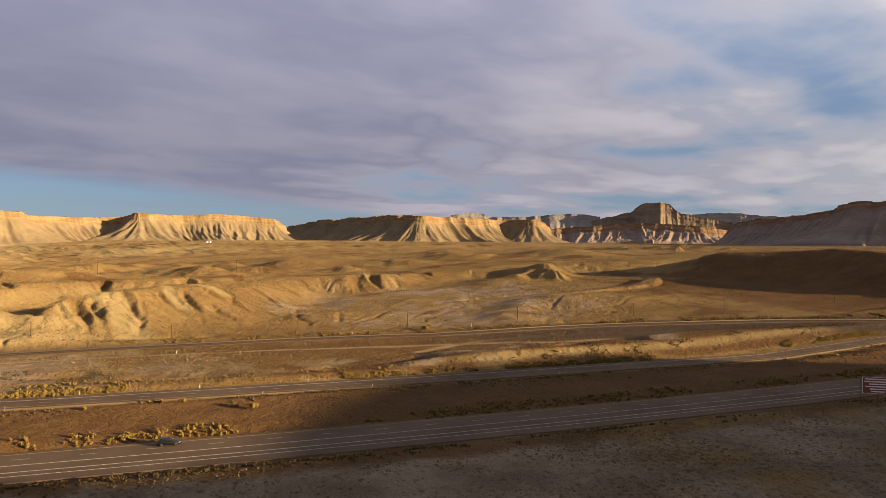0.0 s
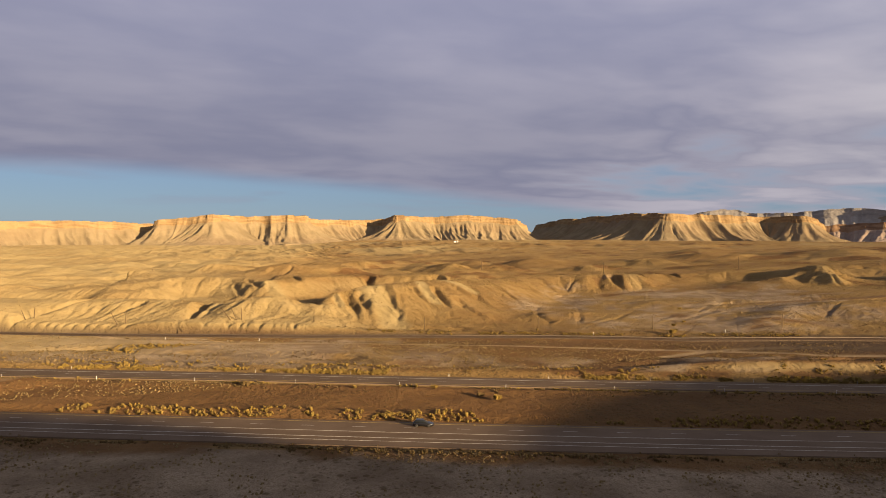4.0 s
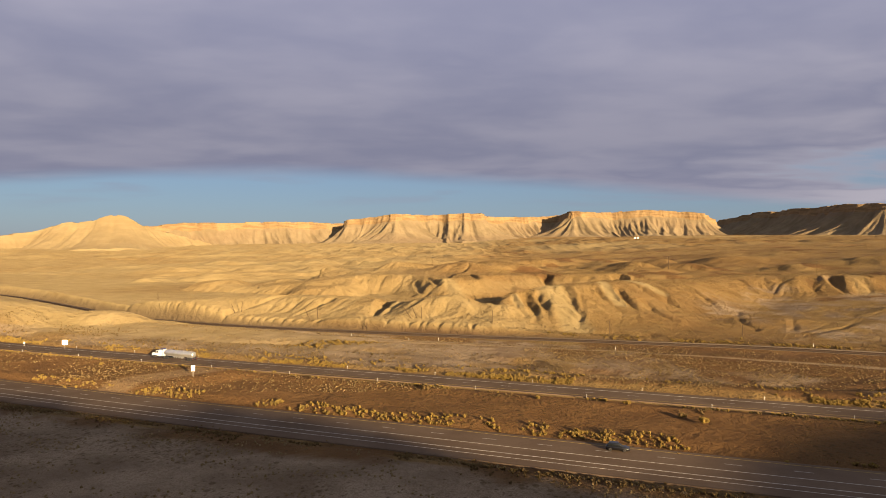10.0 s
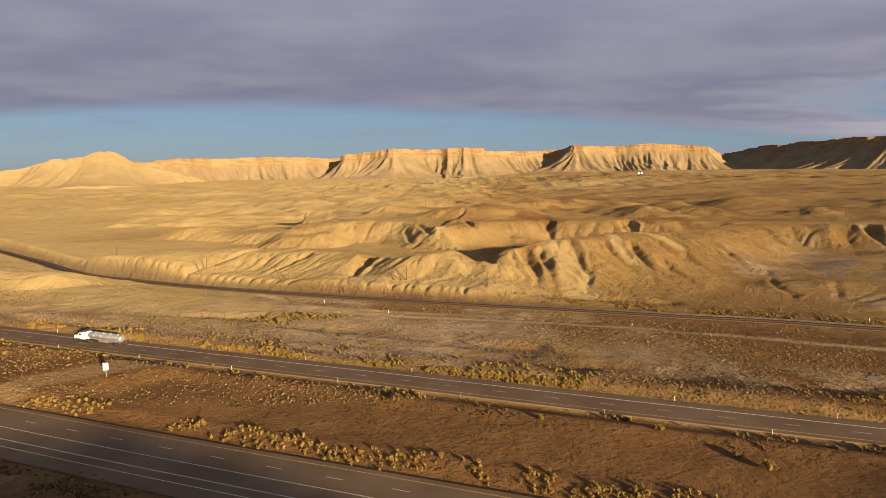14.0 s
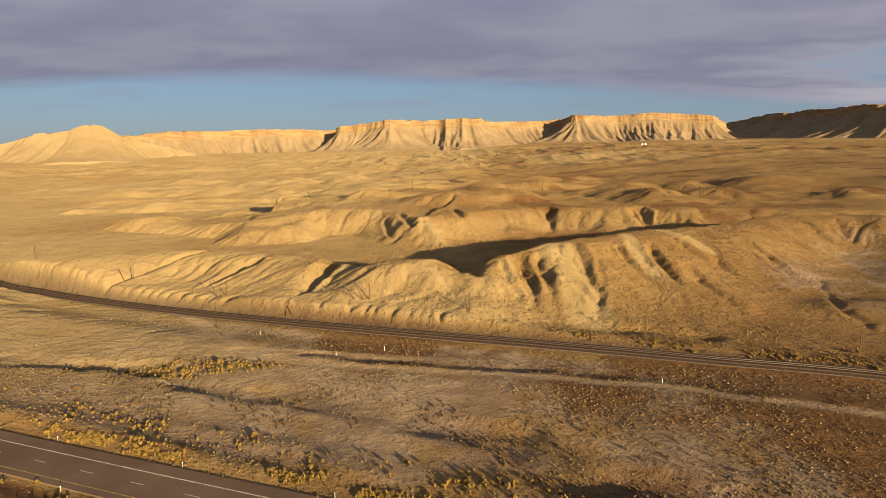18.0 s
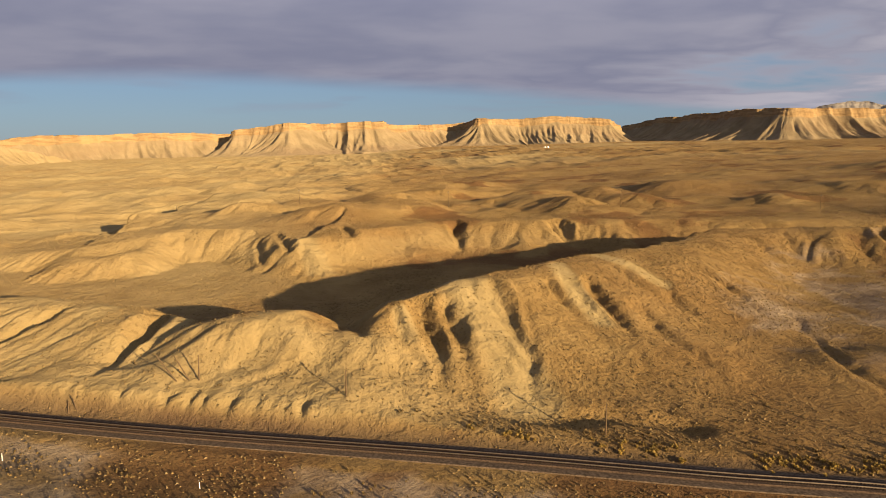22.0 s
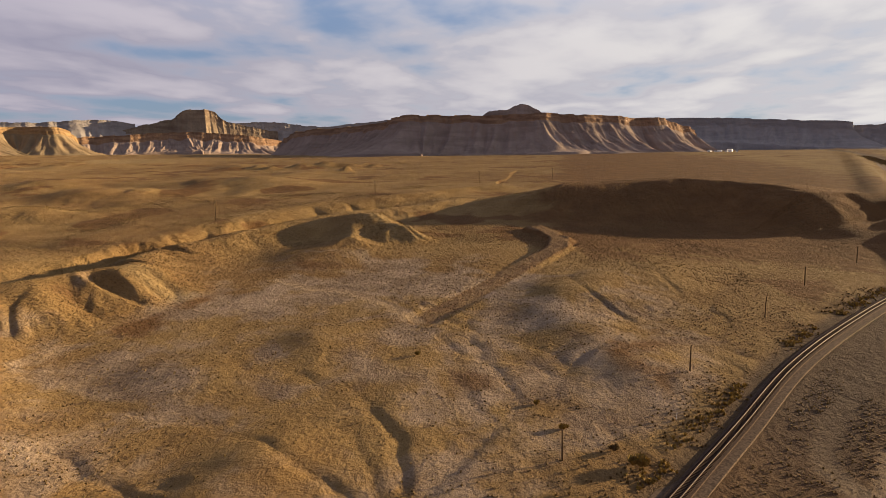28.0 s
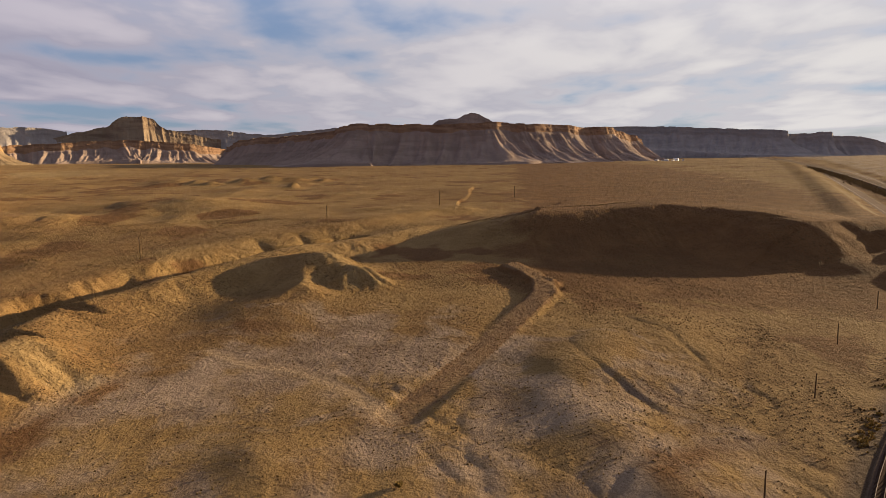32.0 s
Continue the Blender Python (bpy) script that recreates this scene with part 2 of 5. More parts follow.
GROUND = material("desert_ground", ground_look)
ASPHALT = material("worn_asphalt", asphalt_look)
WHITE_LINE = plain("white_road_paint", (0.36, 0.33, 0.29), 0.9, grain=0.3, scale=2.0)
YELLOW_LINE = plain("yellow_road_paint", (0.26, 0.185, 0.07), 0.9, grain=0.3, scale=2.0)
CLIFF = material("sandstone_cliff", rock_look((0.275, 0.18, 0.09), (0.33, 0.23, 0.122), (0.19, 0.12, 0.063), 0.09))
TALUS = material("shale_talus", rock_look((0.205, 0.155, 0.092), (0.275, 0.21, 0.128), (0.225, 0.16, 0.098), 0.012))
HILL = material("pale_clay", rock_look((0.265, 0.2, 0.108), (0.32, 0.245, 0.135), (0.26, 0.19, 0.1), 0.03))
# Pale grey puts the haze of distance into this rock's colour.
HAZED_ROCK = material("haze_grey_far_rock", rock_look((0.30, 0.275, 0.265), (0.37, 0.34, 0.32), (0.26, 0.24, 0.235), 0.03))
# Shale and red rock, both paled so their colour carries distance haze.
HAZED_SHALE = material("haze_paled_shale", rock_look((0.27, 0.205, 0.17), (0.34, 0.265, 0.22), (0.22, 0.165, 0.135), 0.03))
RED_BED = material("red_cliff_rock", rock_look((0.27, 0.17, 0.105), (0.34, 0.225, 0.14), (0.18, 0.105, 0.07), 0.08))
BUTTE = material("banded_butte_rock", rock_look((0.24, 0.185, 0.13), (0.32, 0.25, 0.175), (0.15, 0.10, 0.075), 0.028))
CAP = material("scrub_plateau", rock_look((0.19, 0.14, 0.085), (0.25, 0.185, 0.11), (0.14, 0.105, 0.065), 0.05))


def part(name, data, mat, parent=None, label=""):
    """Links a bmesh or a mesh as one mesh object under a thing."""
    if isinstance(data, bmesh.types.BMesh):
        mesh = bpy.data.meshes.new(name)
        data.to_mesh(mesh)
        data.free()
    else:
        mesh = data
    if mat and not mesh.materials:
        mesh.materials.append(mat)
    ob = new(name, mesh)
    if parent:
        ob.parent = parent
    return tagged(ob, label)


def sheet(name, co, rows, cols, smooth=True):
    """A mesh of a grid of rows x cols places."""
    mesh = bpy.data.meshes.new(name)
    idx = np.arange(rows * cols).reshape(rows, cols)
    quads = np.stack([idx[:-1, :-1], idx[:-1, 1:], idx[1:, 1:], idx[1:, :-1]], -1).reshape(-1, 4)
    mesh.vertices.add(rows * cols)
    mesh.vertices.foreach_set("co", np.ascontiguousarray(co, np.float32).ravel())
    mesh.loops.add(quads.size)
    mesh.loops.foreach_set("vertex_index", quads.ravel().astype(np.int32))
    mesh.polygons.add(len(quads))
    mesh.polygons.foreach_set("loop_start", np.arange(0, quads.size, 4, dtype=np.int32))
    mesh.polygons.foreach_set("use_smooth", np.full(len(quads), smooth))
    mesh.update(calc_edges=True)
    return mesh


# ---------------------------------------------------------------- the lie of the land
def lattice(ix, iy, seed):
    """A random number from 0 to 1 for every whole place."""
    h = (ix.astype(np.int64) * 374761393 + iy.astype(np.int64) * 668265263 + seed * 2147483647) & 0xFFFFFFFF
    h = ((h ^ (h >> 13)) * 1274126177) & 0xFFFFFFFF
    h = ((h ^ (h >> 16)) * 2246822519) & 0xFFFFFFFF
    return ((h ^ (h >> 15)) & 0xFFFFFF) / float(0xFFFFFF)


def value(x, y, seed=0):
    """Smooth noise from -1 to 1."""
    x, y = np.asarray(x, float), np.asarray(y, float)
    ix, iy = np.floor(x), np.floor(y)
    fx, fy = x - ix, y - iy
    fx, fy = fx * fx * fx * (fx * (fx * 6 - 15) + 10), fy * fy * fy * (fy * (fy * 6 - 15) + 10)
    a, b = lattice(ix, iy, seed), lattice(ix + 1, iy, seed)
    c, d = lattice(ix, iy + 1, seed), lattice(ix + 1, iy + 1, seed)
    return 2 * (a + (b - a) * fx + (c - a) * fy + (a - b - c + d) * fx * fy) - 1


def fbm(x, y, octaves=4, seed=0, gain=0.5):
    out, amp, total = 0.0, 1.0, 0.0
    for k in range(octaves):
        c, s = math.cos(0.7 * k), math.sin(0.7 * k)
        out = out + amp * value((c * x - s * y) * 2**k, (s * x + c * y) * 2**k, seed + 17 * k)
        total += amp
        amp *= gain
    return out / total


def ridged(x, y, octaves=3, seed=0):
    """Noise with sharp crests, from 0 to 1."""
    out, amp, total = 0.0, 1.0, 0.0
    for k in range(octaves):
        out = out + amp * (1 - np.abs(value(x * 2**k, y * 2**k, seed + 31 * k)))
        total += amp
        amp *= 0.5
    return out / total


def smooth(v, lo, hi):
    t = np.clip((v - lo) / (hi - lo), 0, 1)
    return t * t * (3 - 2 * t)


def smax(a, b, k):
    """The higher of two lands, blended over k metres."""
    h = np.clip(0.5 + 0.5 * (a - b) / k, 0, 1)
    return b + (a - b) * h + k * h * (1 - h)


def along(pts, x, y):
    """Distance to a line of places, the way along it, the crest height there, and on which side one stands (+1: to the left)."""
    best = np.full(x.shape, 1e18)
    s, z, side, run = np.zeros(x.shape), np.zeros(x.shape), np.ones(x.shape), 0.0
    for (ax, ay, az), (bx, by, bz) in zip(pts[:-1], pts[1:]):
        dx, dy = bx - ax, by - ay
        ll = math.hypot(dx, dy)
        t = np.clip(((x - ax) * dx + (y - ay) * dy) / ll**2, 0, 1)
        ex, ey = x - ax - t * dx, y - ay - t * dy
        d = ex * ex + ey * ey
        near = d < best
        best = np.where(near, d, best)
        s, z = np.where(near, run + t * ll, s), np.where(near, az + t * (bz - az), z)
        side = np.where(near, np.sign(dx * ey - dy * ex), side)
        run += ll
    return np.sqrt(best), s, z, side


def road_1(x):
    """y of the outer line of the near carriageway."""
    c = np.clip(x, -260, 320)
    return 139.8 - 0.3785 * c + 2.13e-4 * c * c - 0.36 * (x - c)


def road_2(x):
    """y of the dashes of the far carriageway."""
    c = np.clip(x, -260, 320)
    return 205.5 - 0.385 * c + 1.35e-4 * c * c - 0.36 * (x - c)


RAIL = [(-900, 960), (-452, 649), (-359, 574), (-270, 490), (-206, 427), (-162, 398), (-120, 374), (-70, 350), (-15, 326), (29, 309), (63, 295), (93, 282), (125, 269), (172, 245), (208, 224), (244, 203), (282, 176), (328, 139), (376, 92), (430, 45), (540, -20), (782, -110), (1573, -360), (4200, -1150)]




def spline(pts, step):
    """Even places on a smooth line through pts."""
    p = np.array([pts[0], *pts, pts[-1]], float)
    out = []
    for k in range(1, len(p) - 2):
        n = max(2, int(np.linalg.norm(p[k + 1] - p[k]) / step))
        t = np.linspace(0, 1, n, endpoint=False)[:, None]
        a, b, c, d = p[k - 1], p[k], p[k + 1], p[k + 2]
        out.append(0.5 * (2 * b + (c - a) * t + (2 * a - 5 * b + 4 * c - d) * t**2 + (3 * b - a - 3 * c + d) * t**3))
    return np.concatenate([*out, p[-1:]])


def road_level(x, y):
    """The level of the roads: flat in the west, rising to the east, and to the cliffs in the north."""
    u = x + 0.6 * (np.clip(y, -400, 300) - 200)
    z = 52 * (1 - np.exp(-np.maximum(u - 205, 0) / 700)) + 0.0135 * np.maximum(y - 1000, 0)
    return z + 0.008 * np.clip(x + 10, -1500, 0)


def rail_level(x, y):
    """The low ground along the railway, north of the roads."""
    u = x + 0.6 * (np.clip(y, -400, 420) - 200)
    drop = np.interp(u, [-600, -60, 10, 90, 134, 195, 230], [-6.5, -5.2, -4.6, -3.4, -2.0, -0.4, 0.0])
    return road_level(x, y) + drop * smooth(y - road_2(x), 8, 60) * smooth(y, 1100, 700)


def rail_bed(x, y):
    """The top of the low bank that carries the track."""
    return rail_level(x, y) + 0.8


# crest lines: x, y, height
FRONT = [(-260, 440, -1), (-190, 425, 3), (-152, 420, 6.5), (-115, 428, 8), (-78, 418, 8.5), (-52, 401, 9), (-32, 388, 8.5), (-20, 380, 7.5), (0, 369, 12.5), (14, 362, 13.5), (24, 346, 8), (31, 327, -2)]
HOG = [(36, 352, 11), (46, 361, 15), (70, 376, 18), (94, 389, 19.5), (122, 405, 19), (150, 421, 18.5), (172, 436, 18.5), (205, 452, 19), (240, 446, 19.5), (262, 430, 20.5), (272, 421, 21), (290, 432, 20), (312, 436, 20), (341, 434, 21), (375, 420, 23), (436, 396, 25.5), (480, 365, 27), (520, 338, 28)]
TERRACE = [(-900, 690, -8), (-330, 620, -3), (-220, 600, 0), (-160, 560, 4), (-110, 545, 9), (-60, 566, 15), (-15, 560, 15), (8, 512, 12.5), (30, 525, 16), (85, 562, 15), (140, 545, 16), (200, 532, 16), (260, 512, 16), (330, 492, 16.5), (400, 474, 22), (470, 445, 27), (560, 380, 31), (640, 330, 33)]
BIG = [(700, 520, 24), (570, 385, 26), (506, 330, 26), (503, 297, 32), (498, 265, 39.5), (500, 246, 39.5), (506, 218, 40.5), (510, 193, 42.5), (500, 161, 41), (484, 140, 39), (471, 125, 35), (458, 118, 28), (448, 112, 20)]
BEHIND = [(-400, -201.7, 77), (101, -201.7, 75.4), (129, -201.7, 73.2), (140, -201.7, 71), (158, -201.7, 71.4), (169, -201.7, 72.6), (181, -201.7, 71), (193, -201.7, 69), (201, -201.7, 67.3), (207, -201.7, 65), (213, -201.7, 62.8), (228, -201.7, 61.2), (243, -201.7, 61.4), (256, -201.7, 63.2), (273, -201.7, 65.7), (297, -201.7, 68.2), (320, -201.7, 69.7), (341, -201.7, 70.9), (364, -201.7, 71.6), (390, -201.7, 70.2), (405, -201.7, 70), (416, -201.7, 67.5), (428, -201.7, 60), (450, -201.7, 48), (560, -201.7, 33)]
# ribs and noses that run down from the crests: x, y, z at both ends, half width
RIBS = [
    ((65, 373, 17.5), (68, 318, -2.0), 9.5, 1.0), ((98, 384, 17), (100, 350, 5), 4.5, 1.0), ((120, 400, 18.5), (133, 378, 11), 4.5, 0.9), 
    ((62, 373, 17.5), (36, 373, 11), 8, 0.6), ((45, 357, 10), (45, 346, -1.5), 3.5, 0.9), ((10, 360, 12.5), (-2, 340, -2), 11, 0.9), ((16, 352, 10), (26, 331, -3), 6, 0.9), ((-24, 384, 8), (-26, 350, -3), 8, 0.9),
    ((-50, 400, 9), (-62, 362, -4), 10, 0.9), ((-80, 416, 8.5), (-96, 376, -4), 12, 0.9), ((-112, 426, 8), (-130, 392, -5), 12, 0.9), ((272, 420, 20.5), (268, 398, 8), 7, 0.5),
    ((395, 374, 22), (358, 364, 18.5), 8, 0.1), ((357, 364, 18), (338, 352, 11), 7, 0.2), ((300, 440, 18.5), (300, 420, 9), 9, 0.2), ((402, 392, 25.5), (396, 364, 24.5), 15, 0.0), ((398, 366, 24), (380, 338, 19), 6, 0.5), ((388, 352, 22), (372, 348, 17), 5, 0.5), ((440, 392, 25), (420, 352, 17), 12, 0.2), ((8, 512, 14), (17, 482, 3), 9, 0.9), ((-26, 560, 13), (-22, 528, 4), 11, 0.7),
    ((60, 545, 13.5), (66, 518, 6), 12, 0.3), ((130, 545, 14), (128, 518, 7), 13, 0.2), ((-70, 560, 14), (-84, 525, 3), 12, 0.6), ((180, 532, 15), (176, 508, 9), 10, 0.2), ((230, 520, 15.5), (228, 500, 10), 9, 0.2)]
# hollows cut into the slopes: two ends, half width, depth
CUTS = [((50, 366), (51, 334), 4.5, 10), ((56, 364), (57, 337), 3.6, 7), ((91, 374), (94, 354), 2.2, 2), ((106, 376), (106, 342), 3.4, 5), ((116, 362), (117, 325), 5, 2.6), ((132, 372), (140, 312), 5, 2.4), ((158, 385), (160, 330), 6, 2.0), ((72, 372), (73, 340), 3, 2), ((-30, 397), (-37, 352), 4.2, 6.5), ((27, 384), (33, 348), 5.0, 4.5), ((-62, 405), (-86, 370), 2.6, 2.6),
        ((-95, 425), (-125, 388), 2.8, 3), ((-8, 540), (2, 502), 5.6, 9.0), ((-19, 536), (-11, 500), 4.2, 6.8), ((26, 545), (31, 517), 5.6, 6.0), ((261, 430), (257, 404), 5, 6), ((284, 440), (284, 420), 4, 3.5), ((95, 560), (92, 525), 7.0, 6.0), ((150, 545), (152, 515), 7.0, 6.0), ((322, 444), (322, 424), 4, 3), ((388, 350), (379, 336), 2.5, 3), ((394, 350), (392, 334), 2.5, 3)]
# mounds: x, y, height, half width
MOUNDS = [(902, 559, 8, 8), (888, 566, 3, 18), (990, 789, 5, 24), (1013, 747, 8, 20), (1043, 684, 9, 24), (1058, 650, 10, 17), (1068, 619, 8, 22), (1110, 600, 7, 18), (1000, 715, 6, 12), (1085, 575, 6, 12), (640, 560, 8, 60),
          (-222, 352, 11, 36), (-268, 360, 12, 42), (-176, 358, 8, 24), (-325, 380, 12, 50), (-180, 470, 4, 40), (-105, 512, 9, 20), (-75, 520, 6, 16), (-60, 470, 3, 24), (345, 372, 3, 26), (398, 368, 4.5, 17), (384, 345, 3.5, 8), (374, 352, 3, 6), (232, 330, 1.6, 14), (205, 352, 1.4, 16), (288, 262, 1.6, 16), (318, 248, 1.6, 14), (-150, 640, 6, 30), (60, 640, 7, 26), (75, 720, 8, 24), (235, 690, 8, 26), (330, 720, 8, 40), (250, 640, 6, 22), (340, 600, 6, 24), (420, 620, 6, 30), (190, 600, 5, 20), (-40, 650, 6, 26), (520, 640, 6, 40), (600, 760, 7, 50), (300, 250, 3.0, 22), (262, 262, 2.4, 18), (330, 225, 3, 20), (236, 246, 2.0, 14), (150, 322, 2.0, 12), (168, 318, 2.2, 12), (118, 330, 2.0, 14)]
# dry washes: lines with depth and half width
WASHES = [([(-260, 325, 0), (-180, 300, 0), (-122, 290, 0), (-66, 283, 0), (-46, 273, 0), (-27, 260, 0), (18, 243, 0), (31, 235, 0), (45, 217, 0), (80, 203, 0), (130, 188, 0), (230, 160, 0)], 1.5, 5.0),
          ([(-200, 305, 0), (-106, 268, 0), (-66, 249, 0), (-33, 235, 0), (-6, 222, 0), (22, 205, 0)], 1.0, 4.0),
          ([(-20, 288, 0), (9, 285, 0), (57, 277, 0), (74, 269, 0), (98, 264, 0), (140, 248, 0)], 1.2, 3.5),
          ([(144, 405, 0), (160, 386, 0), (166, 362, 0), (160, 338, 0), (150, 312, 0), (150, 290, 0)], 0.7, 1.5),
          ([(10, 470, 0), (20, 420, 0), (30, 385, 0), (36, 340, 0), (58, 318, 0), (100, 298, 0)], 1.4, 3.0),
          ([(345, 235, 0), (300, 222, 0), (262, 238, 0), (225, 262, 0), (190, 278, 0), (165, 285, 0)], 0.5, 1.2),
          ([(330, 262, 0), (290, 258, 0), (262, 238, 0)], 0.4, 1.0), ([(262, 290, 0), (235, 282, 0), (205, 276, 0)], 0.4, 1.0), ([(214, 345, 0), (205, 315, 0), (185, 295, 0), (170, 286, 0)], 0.4, 1.0),
          ([(330, 200, 0), (296, 212, 0), (270, 212, 0), (240, 228, 0), (205, 252, 0), (180, 270, 0)], 0.45, 1.0), ([(250, 306, 0), (238, 290, 0), (222, 270, 0)], 0.5, 1.0), ([(285, 330, 0), (262, 300, 0), (248, 282, 0), (228, 262, 0)], 0.4, 1.0), ([(190, 372, 0), (184, 340, 0), (172, 310, 0), (164, 290, 0)], 0.4, 1.0),
          ([(130, 460, 0), (190, 482, 0), (240, 474, 0), (262, 466, 0), (330, 466, 0), (392, 448, 0), (450, 412, 0), (492, 378, 0)], 6.5, 12.0), ([(20, 445, 0), (70, 445, 0), (130, 460, 0)], 2.0, 20.0)]
DIRT_ROAD = [(259, 306.5), (294, 293), (335, 279), (373, 266), (392, 266), (408, 272), (420, 280)]
TRACKS = [[(-127, 378), (-90, 362), (-64, 331), (-50, 308), (-35, 290), (-11, 279), (16, 274), (49, 269), (83, 260), (107, 248), (150, 225), (200, 197), (260, 155)], [(-41, 295), (-10, 290), (35, 286)],
          [(258, 308), (272, 321), (283, 339), (290, 357), (300, 374)], [(150, 205), (193, 212), (214, 205), (241, 188), (269, 165)]]
CROSSOVER = [(-100, 186), (-92, 205), (-72, 222), (-60, 232)]


def hump(pts, x, y, south, north, power=2.0):
    """A crest with its two slopes: height of the crest, how far up one stands, the way along, the side. Crests run from west to east."""
    d, s, z, _ = along(pts, x, y)
    side = np.where(y > np.interp(x, [p[0] for p in pts], [p[1] for p in pts]), 1.0, -1.0)
    w = np.where(side > 0, north, south)
    return z, np.exp(-((1.2 * d / w) ** power)), s, side, d


def close(x, y, a, b, pad):
    """Which places lie within pad of the box round a and b."""
    return np.nonzero((x > min(a[0], b[0]) - pad) & (x < max(a[0], b[0]) + pad) & (y > min(a[1], b[1]) - pad) & (y < max(a[1], b[1]) + pad))


def land(x, y):
    """Height of the ground, and how bare it is."""
    lo = rail_level(x, y)
    far = smooth(np.hypot(x - 150, y - 300), 450, 1500)
    wx, wy = x + 6 * fbm(x / 40, y / 40, 3, 5), y + 6 * fbm(x / 40, y / 40, 3, 9)
    north = smooth(y - road_2(x), 12, 40)
    h = lo + north * (1.3 * fbm(x / 55, y / 55, 4, 1) + 0.5 * fbm(x / 14, y / 14, 3, 2)) + 0.18 * fbm(x / 4, y / 4, 2, 3)
    bare = np.zeros(x.shape)
    # the terrace in the north, with knolls and hollows on it
    z, f, s, side, d = hump(TERRACE, wx, wy, 27, 1e9, 2.0)
    up = np.where(side > 0, 1.0, f) * smooth(x, 1100, 590)
    inland = smooth(d, 4, 45) * (side > 0)
    z = z + (np.maximum(lo + 8, z * 0.6 + 4) - z) * smooth(d, 60, 260) * (side > 0)
    knoll = 8.0 * (np.abs(fbm(x / 62, y / 74, 3, 7)) - 0.22) + 5.0 * (np.abs(fbm(x / 130, y / 110, 3, 8)) - 0.2)
    plain_east = 0.3 + 0.7 * smooth(x + 0.3 * (y - 500), 420, 220)
    h = smax(h, lo + (z - lo) * up, 2.5) + inland * knoll * (1 - 0.5 * far) * plain_east
    bare = np.maximum(bare, 0.5 * np.where(side < 0, f * (1 - f) * 4, 0) * smooth(x, 260, 60))
    # the ridges along the railway
    for pts, south, northw, power, pale, end in ((FRONT, np.interp(x, [-150, -60, 0, 20], [54, 44, 30, 26]), 22, 2.2, 0.9, 60), (HOG, np.interp(x, [40, 75, 105, 160, 215, 250], [30, 44, 58, 60, 36, 25]), 15, 2.0, 0.15, 320)):
        z, f, s, side, d = hump(pts, wx, wy, south, northw, power)
        z = z + 0.9 * fbm(s / 25, d / 60, 3, 14)
        h = smax(h, lo + (z - lo) * f, 2.0)
        bare = np.maximum(bare, pale * smooth(f, 0.08, 0.4) * np.where(side < 0, 1, 0.4) * smooth(x, end, end - 160))
    qx, qy = 0.5 * (wx + x), 0.5 * (wy + y)
    for a, b, w, clean in RIBS:
        here = close(qx, qy, a, b, 3 * w)
        d, s, z, side = along([a, b], qx[here], qy[here])
        f = np.exp(-((d / w) ** 1.5))
        h[here] = np.maximum(h[here], h[here] + (smax(h[here], z, 1.5) - h[here]) * f)
        bare[here] = np.maximum(bare[here], clean * smooth(f, 0.15, 0.8))
    for a, b, w, deep in CUTS:
        # gullies with sloping sides, open at their lower ends
        long = math.dist(a, b)
        here = close(qx, qy, a, b, 3 * w + 4)
        d, s, _, _ = along([(*a, 0), (*b, 0)], qx[here], qy[here])
        old = h[here]
        head, tail = (old[np.argmin((qx[here] - p[0]) ** 2 + (qy[here] - p[1]) ** 2)] for p in (a, b))
        floor = head + (tail - 0.6 - head) * np.clip(s / long, 0, 1) ** 0.55
        side = floor + np.maximum(d - 0.25 * w, 0) * min(1.15, 1.1 * deep / w) + 0.25 * value(s / 3, d / 3, 19)
        h[here] = np.maximum(np.minimum(old, side), old - 0.7 * deep)
    d, s, z, side = along(BIG, wx, wy)
    east = smooth(x - np.interp(y, [60, 112, 125, 140, 161, 193, 218, 246, 265, 297, 330, 385, 520], [440, 448, 471, 484, 500, 510, 506, 500, 498, 503, 506, 570, 700]), -6, 6)
    up = np.exp(-((1.2 * d / 42) ** 1.7)) * (1 - east) + np.exp(-((d / 150) ** 2)) * east
    h = smax(h, lo + (z - lo) * up, 3.0)
    for mx, my, mz, mw in MOUNDS:
        here = close(wx, wy, (mx, my), (mx, my), 3 * mw)
        h[here] = h[here] + mz * np.exp(-(((wx[here] - mx) ** 2 + (wy[here] - my) ** 2) / mw**2))
    dice = np.random.default_rng(77)
    for _ in range(150):
        mx, my = dice.uniform(-350, 1300), 570 + 900 * dice.uniform(0, 1) ** 1.4
        mw, mz, flat = dice.uniform(9, 24) * (1 + my / 1500), dice.uniform(2.2, 5.5) * (1.0 if mx + 0.3 * (my - 500) < 330 else 0.4), dice.uniform(0.35, 0.8)
        here = close(wx, wy, (mx, my), (mx, my), 3 * mw / flat)
        ox, oy = wx[here] - mx, wy[here] - my
        u, v = ox * 0.93 + oy * 0.36, oy * 0.93 - ox * 0.36
        h[here] = h[here] + mz * np.exp(-(((u * flat) ** 2 + v**2) / mw**2) ** 1.7)
    # unseen hills added behind the start, their crest shaped to keep sun off the road
    crest_z = np.interp(x, [p[0] for p in BEHIND], [p[2] for p in BEHIND]) + 0.5 * fbm(x / 9, 0 * y, 3, 21)
    d = y - BEHIND[0][1]
    h = np.maximum(h, crest_z * np.where(d > 0, np.exp(-((np.maximum(d, 0) / 75) ** 1.25)), np.exp(-((np.minimum(d + 60, 0) / 150) ** 2))))
    # badlands before the cliffs
    rough = smooth(y, 900, 1500) * smooth(y, 3700, 2700) * far * smooth(x, 2200, 1200)
